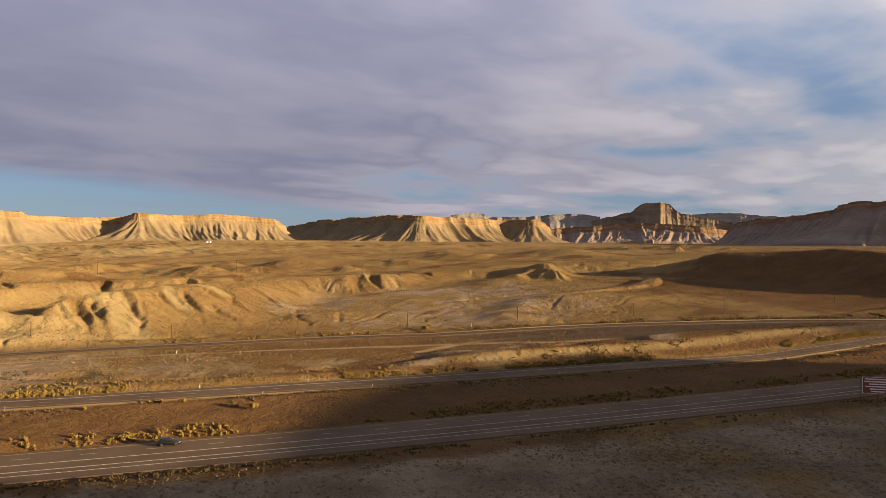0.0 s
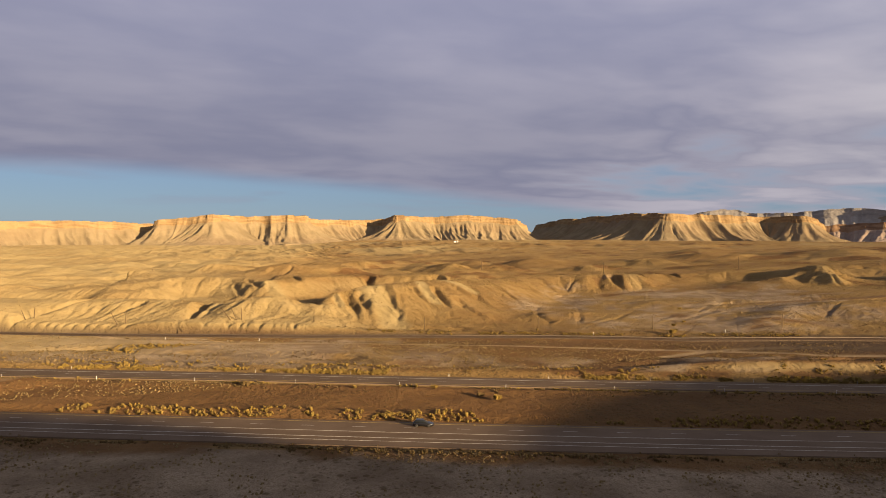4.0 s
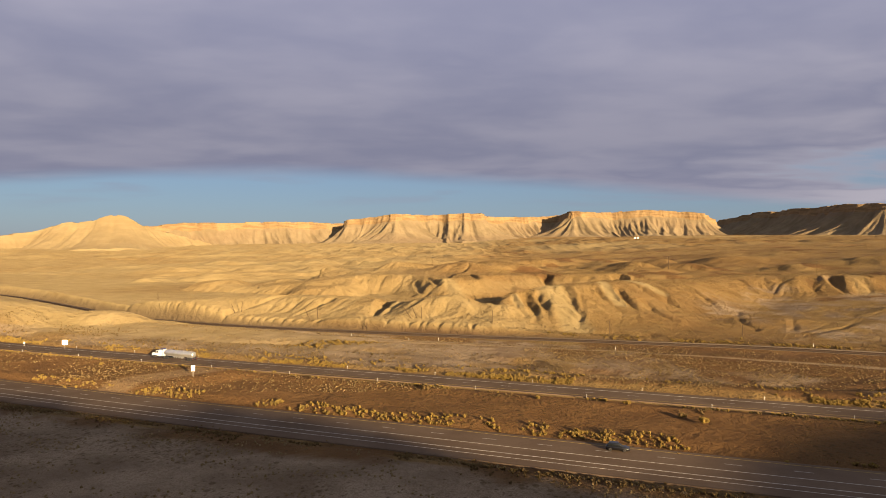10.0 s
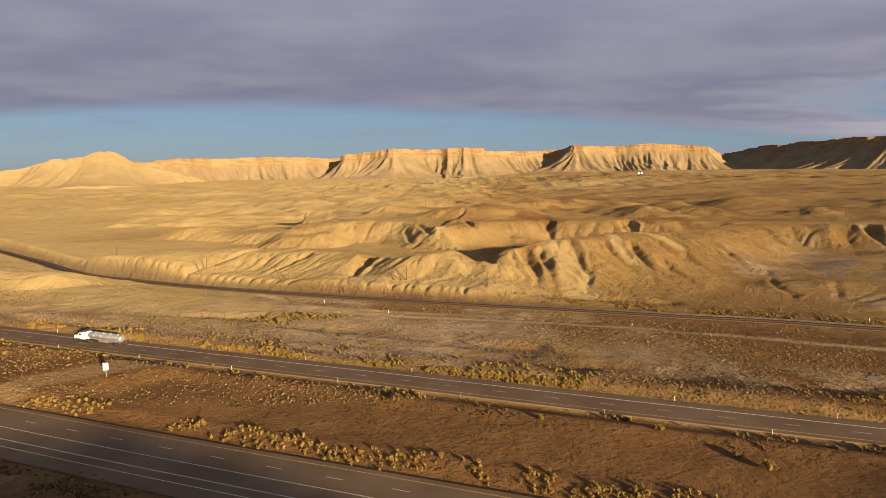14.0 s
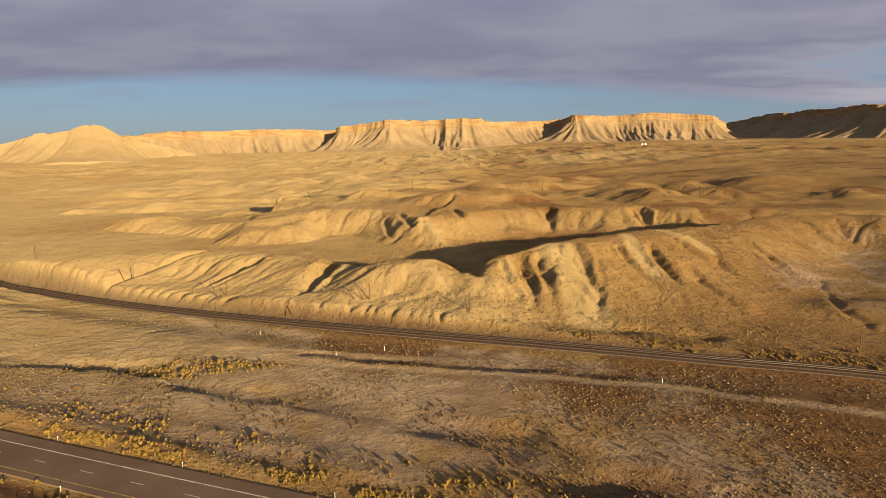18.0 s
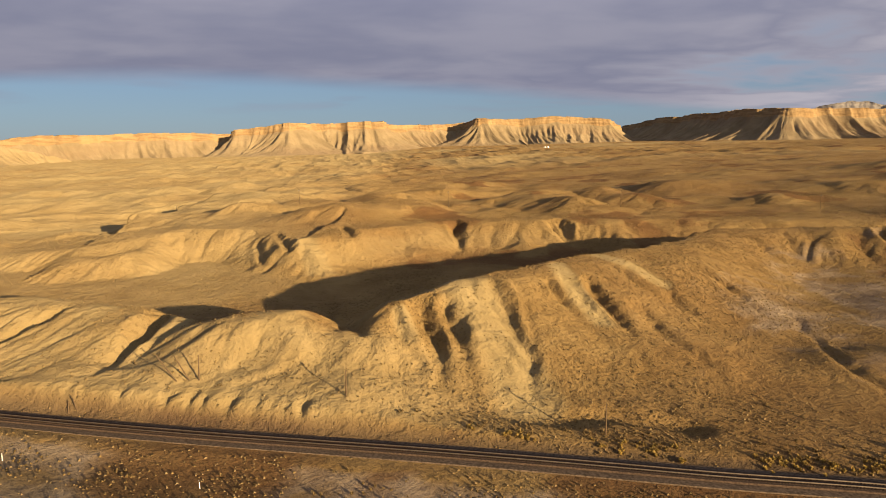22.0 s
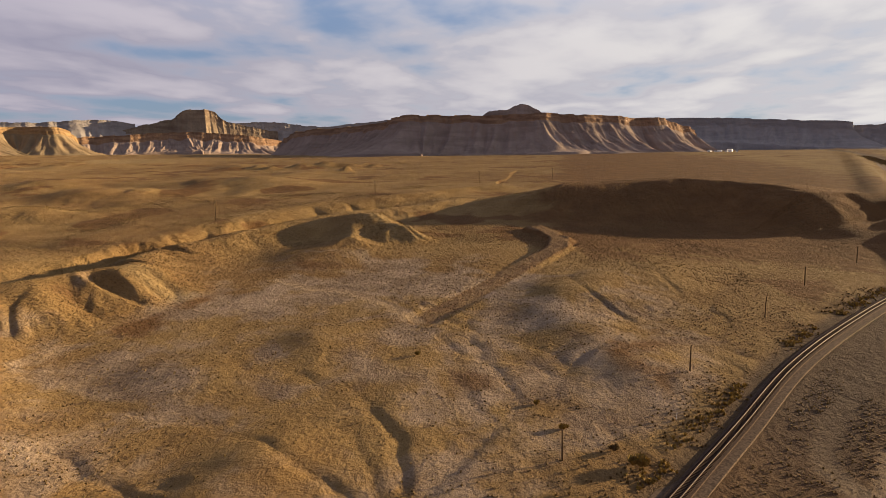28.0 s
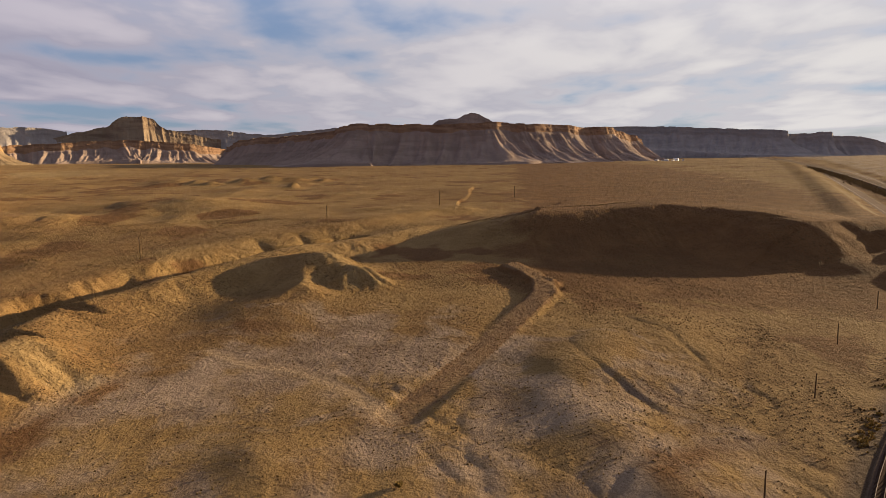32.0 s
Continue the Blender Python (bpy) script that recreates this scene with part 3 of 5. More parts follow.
    h = h + rough * 17 * (ridged(x / 80 + 0.4 * fbm(x / 300, y / 300, 2, 3), y / 95, 3, 30) - 0.58) + far * 2.5 * fbm(x / 160, y / 160, 3, 31)
    bare = np.maximum(bare, 0.9 * rough * smooth(fbm(x / 400, y / 400, 3, 33), -0.25, 0.35))
    # pale western clay; its extra paleness paints in the glow opposite the sun
    west = smooth(x - 0.12 * y, 20, -160) * smooth(y - road_2(x), 10, 50)
    bare = np.maximum(bare, west * np.clip(0.85 + 0.5 * fbm(x / 120, y / 120, 3, 34), 0.3, 1))
    return h, np.clip(bare, 0, 1)


def graded(x, y):
    """The ground with the roads, the railway, tracks and washes cut and filled into it."""
    h, bare = land(x, y)
    lo = road_level(x, y)
    wx, wy = x + 5 * fbm(x / 18, y / 18, 2, 41), y + 5 * fbm(x / 18, y / 18, 2, 42)
    wash_shade = np.zeros(x.shape)
    for n_wash, (pts, deep, half) in enumerate(WASHES):
        d, s, _, _ = along(pts, wx, wy)
        k = np.exp(-((d / half) ** 4))
        h = h - deep * k * (0.7 + 0.5 * value(s / 17, 0 * s, 43))
        # the first three washes get ditch shade painted into their ground colour
        wash_shade = np.maximum(wash_shade, smooth(d, half + 5, half)) if n_wash < 3 else wash_shade
    track = np.zeros(x.shape)
    for pts in TRACKS:
        d, _, _, _ = along([(*p, 0) for p in pts], wx * 0.35 + x * 0.65, wy * 0.35 + y * 0.65)
        track = np.maximum(track, smooth(d, 3.4, 1.6))
        h = h - 0.18 * smooth(d, 2.6, 1.2)
    d, s, _, _ = along([(*p, 0) for p in DIRT_ROAD], x, y)
    mid = np.interp(s, [0, 120, 140, 175], [6.8, 15.2, 16.5, 19])
    k = smooth(d, 7.2, 4.4)
    h = h * (1 - k) + (mid + 1.3) * k
    track = np.maximum(track, 0.3 * smooth(d, 5.2, 4.2))
    dirt = smooth(d, 5.6, 4.4)
    d1 = np.abs(y - road_1(x) - 6.2) * 0.935
    d2 = np.abs(y - road_2(x) - 0.5) * 0.935
    for d, half in ((d1, 10.5), (d2, 7.5)):
        k = smooth(d, half + 7, half)
        h = h * (1 - k) + (lo - 0.3) * k
    dip = smooth(y - road_1(x), 15, 28) * smooth(y - road_2(x), -7, -22)
    dc, _, _, _ = along([(*p, 0) for p in CROSSOVER], x, y)
    track = np.maximum(track, 0.45 * smooth(dc, 7, 4.5))
    h = h - 1.0 * dip * smooth(dc, 6, 18) * (1 + 0.5 * fbm(x / 30, y / 30, 2, 44))
    off = y - road_2(x)
    slope = smooth(off, 15, 25)
    cut = smooth(x, 110, 165) * smooth(off, 52, 34)
    h = h + cut * (3.2 * slope + 1.5 * slope * (1 - slope) * np.abs(np.sin(x * 1.15 + 0.5 * fbm(x / 9, y / 9, 2, 49))))
    dr, sr, _, _ = along([(*p, 0) for p in RAIL], x, y)
    # bank of spoil along the railway, and its bed
    bank = smooth(dr, 4.5, 8.5) * smooth(dr, 26, 14) * smooth(x, -75, -40) * smooth(x, 55, 20)
    north = (y - np.interp(x, [p[0] for p in RAIL], [p[1] for p in RAIL])) > 0
    h = h + bank * north * 2.4
    h = h + (rail_level(x, y) - h) * smooth(dr, 40, 12) * np.where(north, 0.0, 0.7)
    k = smooth(dr, 8, 4.0)
    h = h * (1 - k) + (rail_bed(x, y) - 0.05) * k
    bare = np.maximum(bare, np.maximum(0.9 * bank * north, 0.8 * smooth(dr, 48, 34) * smooth(dr, 6, 9) * north * smooth(x, 85, 30)))
    bare = np.maximum(bare, 0.8 * cut * slope * (1 - slope) * 4)
    rust = smooth(y - road_1(x), 12, 17) * smooth(y - road_2(x), -5, -9) * 0.9
    rust = np.maximum(rust, 0.8 * smooth(fbm(x / 45, y / 45, 4, 45), 0.05, 0.5) * smooth(y - road_2(x), 40, 90) * (1 - bare))
    rust = np.maximum(rust, 0.85 * smooth(x, 290, 420) * smooth(y, -200, 60) * smooth(y, 330, 240))
    rust = np.maximum(rust, np.maximum(dirt, 0.6 * smooth(y - road_1(x), 0, -4) * smooth(y - road_1(x), -26, -14)))
    rust = np.maximum(rust, smooth(dr, 34, 22) * np.where(north, 0.35, 1.0) * smooth(x, 120, 220))
    grey = smooth(y - road_2(x), 8, 20) * smooth(dr, 4, 14) * np.where(north, smooth(x, 90, 200) * smooth(np.hypot(x - 235, y - 320), 150, 60), 1.0)
    grey = np.maximum(grey * (0.55 + 0.45 * fbm(x / 30, y / 30, 3, 46)), 1.0 * smooth(y - road_1(x), -9, -16) * smooth(x, 120, 20) + 0.5 * smooth(y - road_1(x), -12, -20))
    scrub = np.clip(0.35 + 0.8 * fbm(x / 28, y / 28, 4, 47), 0, 1) * (1 - 0.85 * bare) * smooth(d1, 10, 13) * smooth(d2, 7, 9) * smooth(dr, 4, 7)
    between = smooth(y - road_2(x), 8, 14) * np.where(north, 0.0, 1.0)
    basin = smooth(np.hypot(x - 250, (y - 310) * 1.2), 150, 80) * north
    scrub = scrub * (1 + 0.1 * between) * (1 - 0.65 * basin)
    rust = np.maximum(rust, 0.95 * between * smooth(x, -40, 110) * np.clip(0.75 + 0.8 * fbm(x / 26, y / 26, 3, 52), 0, 1)) * (1 - 0.3 * basin)
    # dark ballast ground along the rails, plus the painted shade of the washes
    cinder_and_shade = np.maximum(np.where(north, 0.8, 0.15) * smooth(dr, 8, 5), np.where(north, smooth(dr, 9, 5), smooth(dr, 34, 16)) * smooth(x, 130, 230)) + 0.4 * wash_shade * np.clip(0.85 + 0.5 * fbm(x / 14, y / 14, 3, 48), 0, 1)
    return h, np.clip(bare, 0, 1), np.clip(grey, 0, 1), np.clip(rust, 0, 1), np.clip(track, 0, 1), np.clip(scrub, 0, 1) * (1 - track), np.clip(cinder_and_shade, 0, 1)


def spaced(lo, hi, step, out_lo, out_hi, grow):
    """Even places from lo to hi, and wider and wider ones out to both ends; and where the even ones begin and end."""
    mid = list(np.arange(lo, hi, step))
    left, right = [], []
    v, s = lo, step
    while v > out_lo:
        s *= grow
        v -= s
        left.append(v)
    v, s = mid[-1], step
    while v < out_hi:
        s *= grow
        v += s
        right.append(v)
    return np.array(left[::-1] + mid + right), len(left), len(left) + len(mid)


def rain(z, step, soft, drops, rounds, seed):
    """Rills and gullies: many drops at a time run down the slopes, and carry ground from the steep to the flat."""
    rng = np.random.default_rng(seed)
    rows, cols = z.shape
    flat = z.ravel()
    first = flat.copy()
    for _ in range(rounds):
        x, y = rng.uniform(1, cols - 3, drops), rng.uniform(1, rows - 3, drops)
        vx, vy, load, speed = np.zeros(drops), np.zeros(drops), np.zeros(drops), np.ones(drops)
        for _ in range(46):
            ix, iy = x.astype(int), y.astype(int)
            fx, fy = x - ix, y - iy
            at = iy * cols + ix
            a, b, c, d = flat[at], flat[at + 1], flat[at + cols], flat[at + cols + 1]
            sx, sy = ((b - a) * (1 - fy) + (d - c) * fy) / step, ((c - a) * (1 - fx) + (d - b) * fx) / step
            here = (a * (1 - fx) + b * fx) * (1 - fy) + (c * (1 - fx) + d * fx) * fy
            vx, vy = 0.25 * vx - sx, 0.25 * vy - sy
            n = np.hypot(vx, vy) + 1e-9
            nx, ny = np.clip(x + vx / n, 1, cols - 3), np.clip(y + vy / n, 1, rows - 3)
            jx, jy = nx.astype(int), ny.astype(int)
            gx_, gy_ = nx - jx, ny - jy
            to = jy * cols + jx
            there = (flat[to] * (1 - gx_) + flat[to + 1] * gx_) * (1 - gy_) + (flat[to + cols] * (1 - gx_) + flat[to + cols + 1] * gx_) * gy_
            fall = here - there
            room = np.clip(fall, 0.0, 2.0) * speed * 1.6
            dig = np.where(fall > 0, np.clip((room - load) * 0.22, -0.5 * load, fall * 0.45), -np.minimum(load, -fall))
            dig = dig * soft.ravel()[at]
            load = np.maximum(load + dig, 0)
            for k, w in ((0, (1 - fx) * (1 - fy)), (1, fx * (1 - fy)), (cols, (1 - fx) * fy), (cols + 1, fx * fy)):
                np.subtract.at(flat, at + k, dig * w)
            speed = np.sqrt(np.clip(speed * speed * 0.92 + fall * 0.5, 0.05, 6))
            x, y = nx, ny
        flat = np.clip(flat, first - 2.6, first + 1.0)
    out = flat.reshape(rows, cols)
    return 0.7 * out + 0.3 * (np.roll(out, 1, 0) + np.roll(out, -1, 0) + np.roll(out, 1, 1) + np.roll(out, -1, 1)) / 4


def flutes(x, y, dx, dy, wave, seed):
    """Spurs and creases that run down the way (dx, dy), about wave apart: 0 in a crease, 1 on a spur; and how clear they are."""
    cell = 1.7 * wave
    iu, iv = np.floor(x / cell), np.floor(y / cell)
    co, si, total = np.zeros(x.shape), np.zeros(x.shape), np.full(x.shape, 1e-9)
    for a in (-1, 0, 1):
        for b in (-1, 0, 1):
            cu, cv = iu + a, iv + b
            ex, ey = x - (cu + lattice(cu, cv, seed)) * cell, y - (cv + lattice(cu, cv, seed + 1)) * cell
            w = np.maximum(np.exp(-3.0 * (ex * ex + ey * ey) / cell**2) - 0.002, 0)
            ph = 2 * math.pi * ((ey * dx - ex * dy) / (wave * (0.7 + 0.7 * lattice(cu, cv, seed + 2))) + lattice(cu, cv, seed + 3))
            co, si, total = co + w * np.cos(ph), si + w * np.sin(ph), total + w
    return np.abs(np.sin(0.5 * np.arctan2(si, co))), np.clip(1.6 * np.hypot(co, si) / total, 0, 1)


def blurred(z, rounds):
    for _ in range(rounds):
        p = np.pad(z, 1, mode="edge")
        z = 0.4 * z + 0.15 * (p[:-2, 1:-1] + p[2:, 1:-1] + p[1:-1, :-2] + p[1:-1, 2:])
    return z


def fluted(x, y, z, ax, ay, wave, deep, rounds, seed, lo=0.12, hi=0.5):
    """The land z with creases cut down its steep slopes."""
    base = blurred(z, rounds)
    zy, zx = np.gradient(base, ay, ax)
    steep = np.hypot(zx, zy) + 1e-6
    g, sure = flutes(x, y, -zx / steep, -zy / steep, wave, seed)
    return z + deep * smooth(steep, lo, hi) * sure * (g**0.8 - 0.7)


STEP = 1.1
gx, ia, ib = spaced(-240, 570, STEP, -5600, 5600, 1.03)
gy, ja, jb = spaced(165, 660, STEP, -2600, 5600, 1.019)
GX, GY = np.meshgrid(gx, gy)
GZ, BARE, GREY, RUST, TRACK, SCRUB, CINDER_AND_SHADE = graded(GX, GY)
near = (slice(ja, jb), slice(ia, ib))
rail_off = along([(*p, 0) for p in RAIL], GX[near], GY[near])[0]
soft = smooth(GY[near] - road_2(GX[near]), 10, 25) * smooth(rail_off, 4, 8) * (1 - TRACK[near])
edge_x, edge_y = np.minimum(np.arange(ib - ia), np.arange(ib - ia)[::-1]), np.minimum(np.arange(jb - ja), np.arange(jb - ja)[::-1])
soft = soft * smooth(GX[near], 440, 320) ** 0.5 * np.where(GY[near] > 480, 0.45, 1.0) * smooth(edge_x, 4, 30)[None] * smooth(edge_y, 4, 30)[:, None] * np.maximum(0.07 + 0.13 * BARE[near], 0.2 * smooth(np.hypot(GX[near] - 240, (GY[near] - 290) * 1.1), 130, 70) * (rail_off > 6))
# creases down the slopes: broad ones everywhere, finer ones on the ridges along the railway
off_road = smooth(GY - road_2(GX), 14, 40)
GZ = GZ + (fluted(GX, GY, GZ, gx, gy, 34.0, 1.7, 8, 210, 0.1, 0.45) - GZ) * off_road * smooth(np.abs(GY - np.interp(GX, [p[0] for p in RAIL], [p[1] for p in RAIL])), 6, 25)
clear = smooth(rail_off, 5, 12) * smooth(GY[near] - road_2(GX[near]), 14, 30) * (1 - TRACK[near]) * smooth(edge_x, 4, 30)[None] * smooth(edge_y, 4, 30)[:, None]
for wave, deep, rounds, seed in ((15.0, 1.5, 12, 220), (5.5, 0.7, 4, 230)):
    cut = fluted(GX[near], GY[near], GZ[near], gx[ia:ib], gy[ja:jb], wave, deep, rounds, seed)
    GZ[near] = GZ[near] + (cut - GZ[near]) * clear * smooth(rail_off, 22, 36) * smooth(fbm(GX[near] / 33, GY[near] / 33, 3, seed + 5) + 0.4 * BARE[near], -0.45, 0.4)
worn = rain(GZ[near].copy(), STEP, soft, 34000, 9, 5)
keep = np.minimum(soft * 4, 1)
GZ[near] = GZ[near] * (1 - keep) + worn * keep

mesh = sheet("ground", np.stack([GX, GY, GZ], -1), len(gy), len(gx))
for name, three in (("kind", (BARE, GREY, RUST)), ("wear", (TRACK, SCRUB, CINDER_AND_SHADE))):
    layer = mesh.attributes.new(name, "FLOAT_VECTOR", "POINT")
    layer.data.foreach_set("vector", np.ascontiguousarray(np.stack(three, -1), np.float32).ravel())
tagged(part("ground", mesh, GROUND), "dry tan desert ground with eroded clay hills and sparse scrub", "ground", kind="structure")


def ground_z(x, y):
    """Height of the ground's sheet at places."""
    x, y = np.asarray(x, float), np.asarray(y, float)
    i, j = np.clip(np.searchsorted(gx, x) - 1, 0, len(gx) - 2), np.clip(np.searchsorted(gy, y) - 1, 0, len(gy) - 2)
    u, v = (x - gx[i]) / (gx[i + 1] - gx[i]), (y - gy[j]) / (gy[j + 1] - gy[j])
    return (GZ[j, i] * (1 - u) + GZ[j, i + 1] * u) * (1 - v) + (GZ[j + 1, i] * (1 - u) + GZ[j + 1, i + 1] * u) * v


def ribbon(name, line, left, right, lift, mat, parent=None, label="", level=road_level):
    """A strip that follows a line, from left to right of it, at a height over the floor level."""
    p = np.array(line, float)
    t = np.gradient(p, axis=0)
    t /= np.linalg.norm(t, axis=1)[:, None]
    nrm = np.stack([-t[:, 1], t[:, 0]], -1)
    cols = []
    for off, up in ((left, -0.6), (left, 0), (right, 0), (right, -0.6)):
        q = p + nrm * off
        cols.append(np.concatenate([q, (level(p[:, 0], p[:, 1]) + lift + up)[:, None]], 1))
    co = np.stack(cols, 1)
    return part(name, sheet(name, co, len(p), 4, False), mat, parent, label)


xs = np.concatenate([np.arange(-1500, -300, 20), np.arange(-300, 420, 6), np.arange(420, 1500, 20)])
line_1 = np.stack([xs, road_1(xs)], -1)
line_2 = np.stack([xs, road_2(xs)], -1)
near_road = tagged(new("road_near"), "worn grey asphalt carriageway with white and yellow lines", "road", kind="structure")
ribbon("carriageway", line_1, 15.3, -3.6, 0.0, ASPHALT, near_road)
for off, wide in ((0.0, 0.09), (2.4, 0.12), (6.6, 0.1)):
    ribbon("white_line", line_1, off + wide, off - wide, 0.02, WHITE_LINE, near_road)
ribbon("yellow_line", line_1, 14.0, 13.8, 0.02, YELLOW_LINE, near_road)
far_road = tagged(new("road_far"), "worn grey asphalt carriageway with white and yellow lines", "road", kind="structure")
ribbon("carriageway", line_2, 6.8, -5.4, 0.0, ASPHALT, far_road)
ribbon("white_line", line_2, 3.85, 3.6, 0.02, WHITE_LINE, far_road)
ribbon("yellow_line", line_2, -3.6, -3.82, 0.02, YELLOW_LINE, far_road)


def dashes(parent, line, off):
    """Short strips of paint, one every 12.2 m."""
    mesh = bpy.data.meshes.new("lane_dash")
    mesh.from_pydata([(-1.6, -0.1, 0), (1.6, -0.1, 0), (1.6, 0.1, 0), (-1.6, 0.1, 0)], [], [(0, 1, 2, 3)])
    mesh.materials.append(WHITE_LINE)
    x = -260.0
    while x < 420:
        y, slope = line(x), (line(x + 1) - line(x - 1)) / 2
        n = math.hypot(1, slope)
        px, py = x - slope / n * off, y + off / n
        ob = part("lane_dash", mesh, None, parent)
        ob.matrix_basis = pose(px, py, float(road_level(np.array(x), np.array(y))) + 0.024, 0, 0, math.degrees(math.atan(slope)))
        x += 12.19 / n


dashes(near_road, road_1, 10.3)
dashes(far_road, road_2, 0.0)

BALLAST = plain("ballast", (0.062, 0.043, 0.033), 0.95, grain=0.4, scale=3.0)
STEEL = plain("rail_steel", (0.24, 0.19, 0.15), 0.5, 0.9, 0.25, 2.0)
rail_line = spline(RAIL, 4.0)
railway = tagged(new("railway"), "single railway track on a ballast bed", "railway", kind="structure")
GRAVEL = plain("trackside_gravel", (0.092, 0.067, 0.049), 0.95, grain=0.45, scale=2.0)
ribbon("gravel_shoulder", rail_line, 3.9, -3.9, 0.12, GRAVEL, railway, level=rail_bed)
ribbon("ballast_bed", rail_line, 1.9, -1.9, 0.5, BALLAST, railway, level=rail_bed)
for off in (0.72, -0.72):
    ribbon("rail", rail_line, off + 0.045, off - 0.045, 0.82, STEEL, railway, level=rail_bed)


# ---------------------------------------------------------------- cliffs
def mesa(label, rim, drop, reach, cliff=0.33, rough=40.0, seed=0, step=5.0, deep=500.0, category="cliff", slope=None, cut=1.0, rock=None):
    """Cliffs under a flat top. rim: places on the edge of the top; drop: how far the slopes go down; reach: how far out; cut: how deep the creases are."""
    p = spline(rim, step)
    t = np.gradient(p[:, :2], axis=0)
    t /= np.linalg.norm(t, axis=1)[:, None]
    # out of the cliff is to the right of the line; the way out turns slowly
    nrm = np.stack([t[:, 1], -t[:, 0]], -1)
    for _ in range(30):
        q = np.pad(nrm, ((1, 1), (0, 0)), mode="edge")
        nrm = (q[:-2] + q[1:-1] + q[2:]) / 3
    nrm /= np.linalg.norm(nrm, axis=1)[:, None]
    s = np.concatenate([[0], np.cumsum(np.linalg.norm(np.diff(p[:, :2], axis=0), axis=1))])
    thing = tagged(new("mesa"), label, category)
    # buttresses: sharp noses with bays between them
    wob = rough * (0.9 * fbm(s / 240, 0 * s + seed, 2, seed + 3) + 0.9 * (0.45 - np.abs(value(s / 95, 0 * s + seed, seed + 4))))
    col = 0.12 * rough * fbm(s / 30, 0 * s + seed, 3, seed + 5)
    top = p[:, 2] + 2.5 * value(s / 60, 0 * s + seed, seed + 7) + 1.6 * np.sign(value(s / 35, 0 * s + seed, seed + 17))
    foot = top - cliff * drop * (1 + 0.3 * fbm(s / 70, 0 * s + seed, 3, seed + 8))

    def strip(name, prof, mat):
        co = np.stack([np.concatenate([p[:, :2] + nrm * o[:, None], z[:, None]], 1) for o, z in prof], 1)
        part(name, sheet(name, co, len(p), len(prof)), mat, thing)

    rimo = wob + col
    strip("plateau_top", [(rimo - deep, top - 15), (rimo - deep * 0.4, top - 2), (rimo - 12, top + 0.5), (rimo, top)], CAP)
    prof = []
    for v in np.linspace(0, 1, 9):
        crack = 3.5 * np.abs(value(s / 13, 0 * s + 0.3 * v, seed + 12)) + 2.0 * value(s / 7, 0 * s + v, seed + 13)
        prof.append((rimo + 4 * (v > 0.45) + 7 * v - crack * (0 < v < 1), top * (1 - v) + foot * v))
    strip("cliff_band", prof, rock or CLIFF)
    base = top - drop
    prof = []
    nx, ny = nrm[:, 0], nrm[:, 1]
    for v in np.linspace(0, 1, 30):
        out = rimo + 11 + reach * (0.45 * v + 0.55 * v**1.8) * (1 + 0.25 * wob / max(rough, 1.0))
        z = foot + (base - foot) * (1 - (1 - v) ** 1.55)
        x, y = p[:, 0] + nx * out, p[:, 1] + ny * out
        env = smooth(v, 0.0, 0.12) * (1 - 0.85 * smooth(v, 0.5, 1.0))
        for wave, low, kind in ((78.0, 16.0, 61), (34.0, 10.0, 71), (16.0, 5.0, 81)):
            g, sure = flutes(x, y, nx, ny, wave, seed * 7 + kind)
            z = z + cut * low * env * sure * (2 * np.arcsin(np.clip(g, 0, 1)) / math.pi - 0.55)
        prof.append((out, z))
    prof.append((prof[-1][0] + 30, base - 70))
    strip("talus_slope", prof, slope or TALUS)
    return thing


LIT = "tall tan sandstone cliffs above fluted grey shale slopes"
mesa(LIT, [(-1800, 3100, 118), (-1495, 3287, 125), (-1363, 3401, 145), (-1142, 3592, 155), (-844, 3729, 161), (-545, 3860, 158), (-527, 3710, 166), (-401, 3707, 183), (-231, 3603, 201), (-90, 3730, 201), (67, 3731, 209), (256, 3744, 213), (335, 4019, 204), (600, 4150, 208), (790, 4160, 218), (812, 3899, 233), (1036, 3949, 226), (1294, 3924, 241), (1640, 3877, 215), (1800, 4150, 180)], 165, 330, 0.24, 40, 1, deep=150)
mesa(LIT, [(2060, 4690, 195), (2083, 4597, 207), (2146, 4175, 238), (2129, 3609, 240), (2110, 3020, 229), (2475, 2982, 222), (2776, 2974, 217), (2876, 2798, 218), (3079, 2872, 178)], 175, 330, 0.22, 35, 2, deep=150)
mesa("low red cliffs at the foot of a high butte", [(3300, 3300, 170), (3541, 3085, 192), (3756, 2710, 214), (3850, 2585, 214), (3993, 2311, 188), (4300, 2200, 150)], 120, 220, 0.4, 24, 3, slope=HAZED_SHALE, rock=RED_BED)
mesa("high flat-topped butte over stepped slopes", [(3823, 3149, 237), (3919, 2935, 296), (3965, 2868, 315), (4005, 2786, 370), (4087, 2654, 368), (4136, 2605, 307), (4205, 2481, 269), (4306, 2283, 225)], 260, 200, 0.2, 30, 4, deep=120, rock=BUTTE, slope=BUTTE)
mesa("hazy far mesas along the skyline", [(2800, 3900, 250), (3020, 3990, 273), (3140, 3892, 305), (3258, 3788, 313), (3345, 3708, 285), (3522, 3488, 283), (3737, 3241, 305), (3863, 3079, 279)], 200, 250, 0.25, 15, 5, deep=200, slope=HAZED_ROCK, rock=HAZED_ROCK, step=9.0)
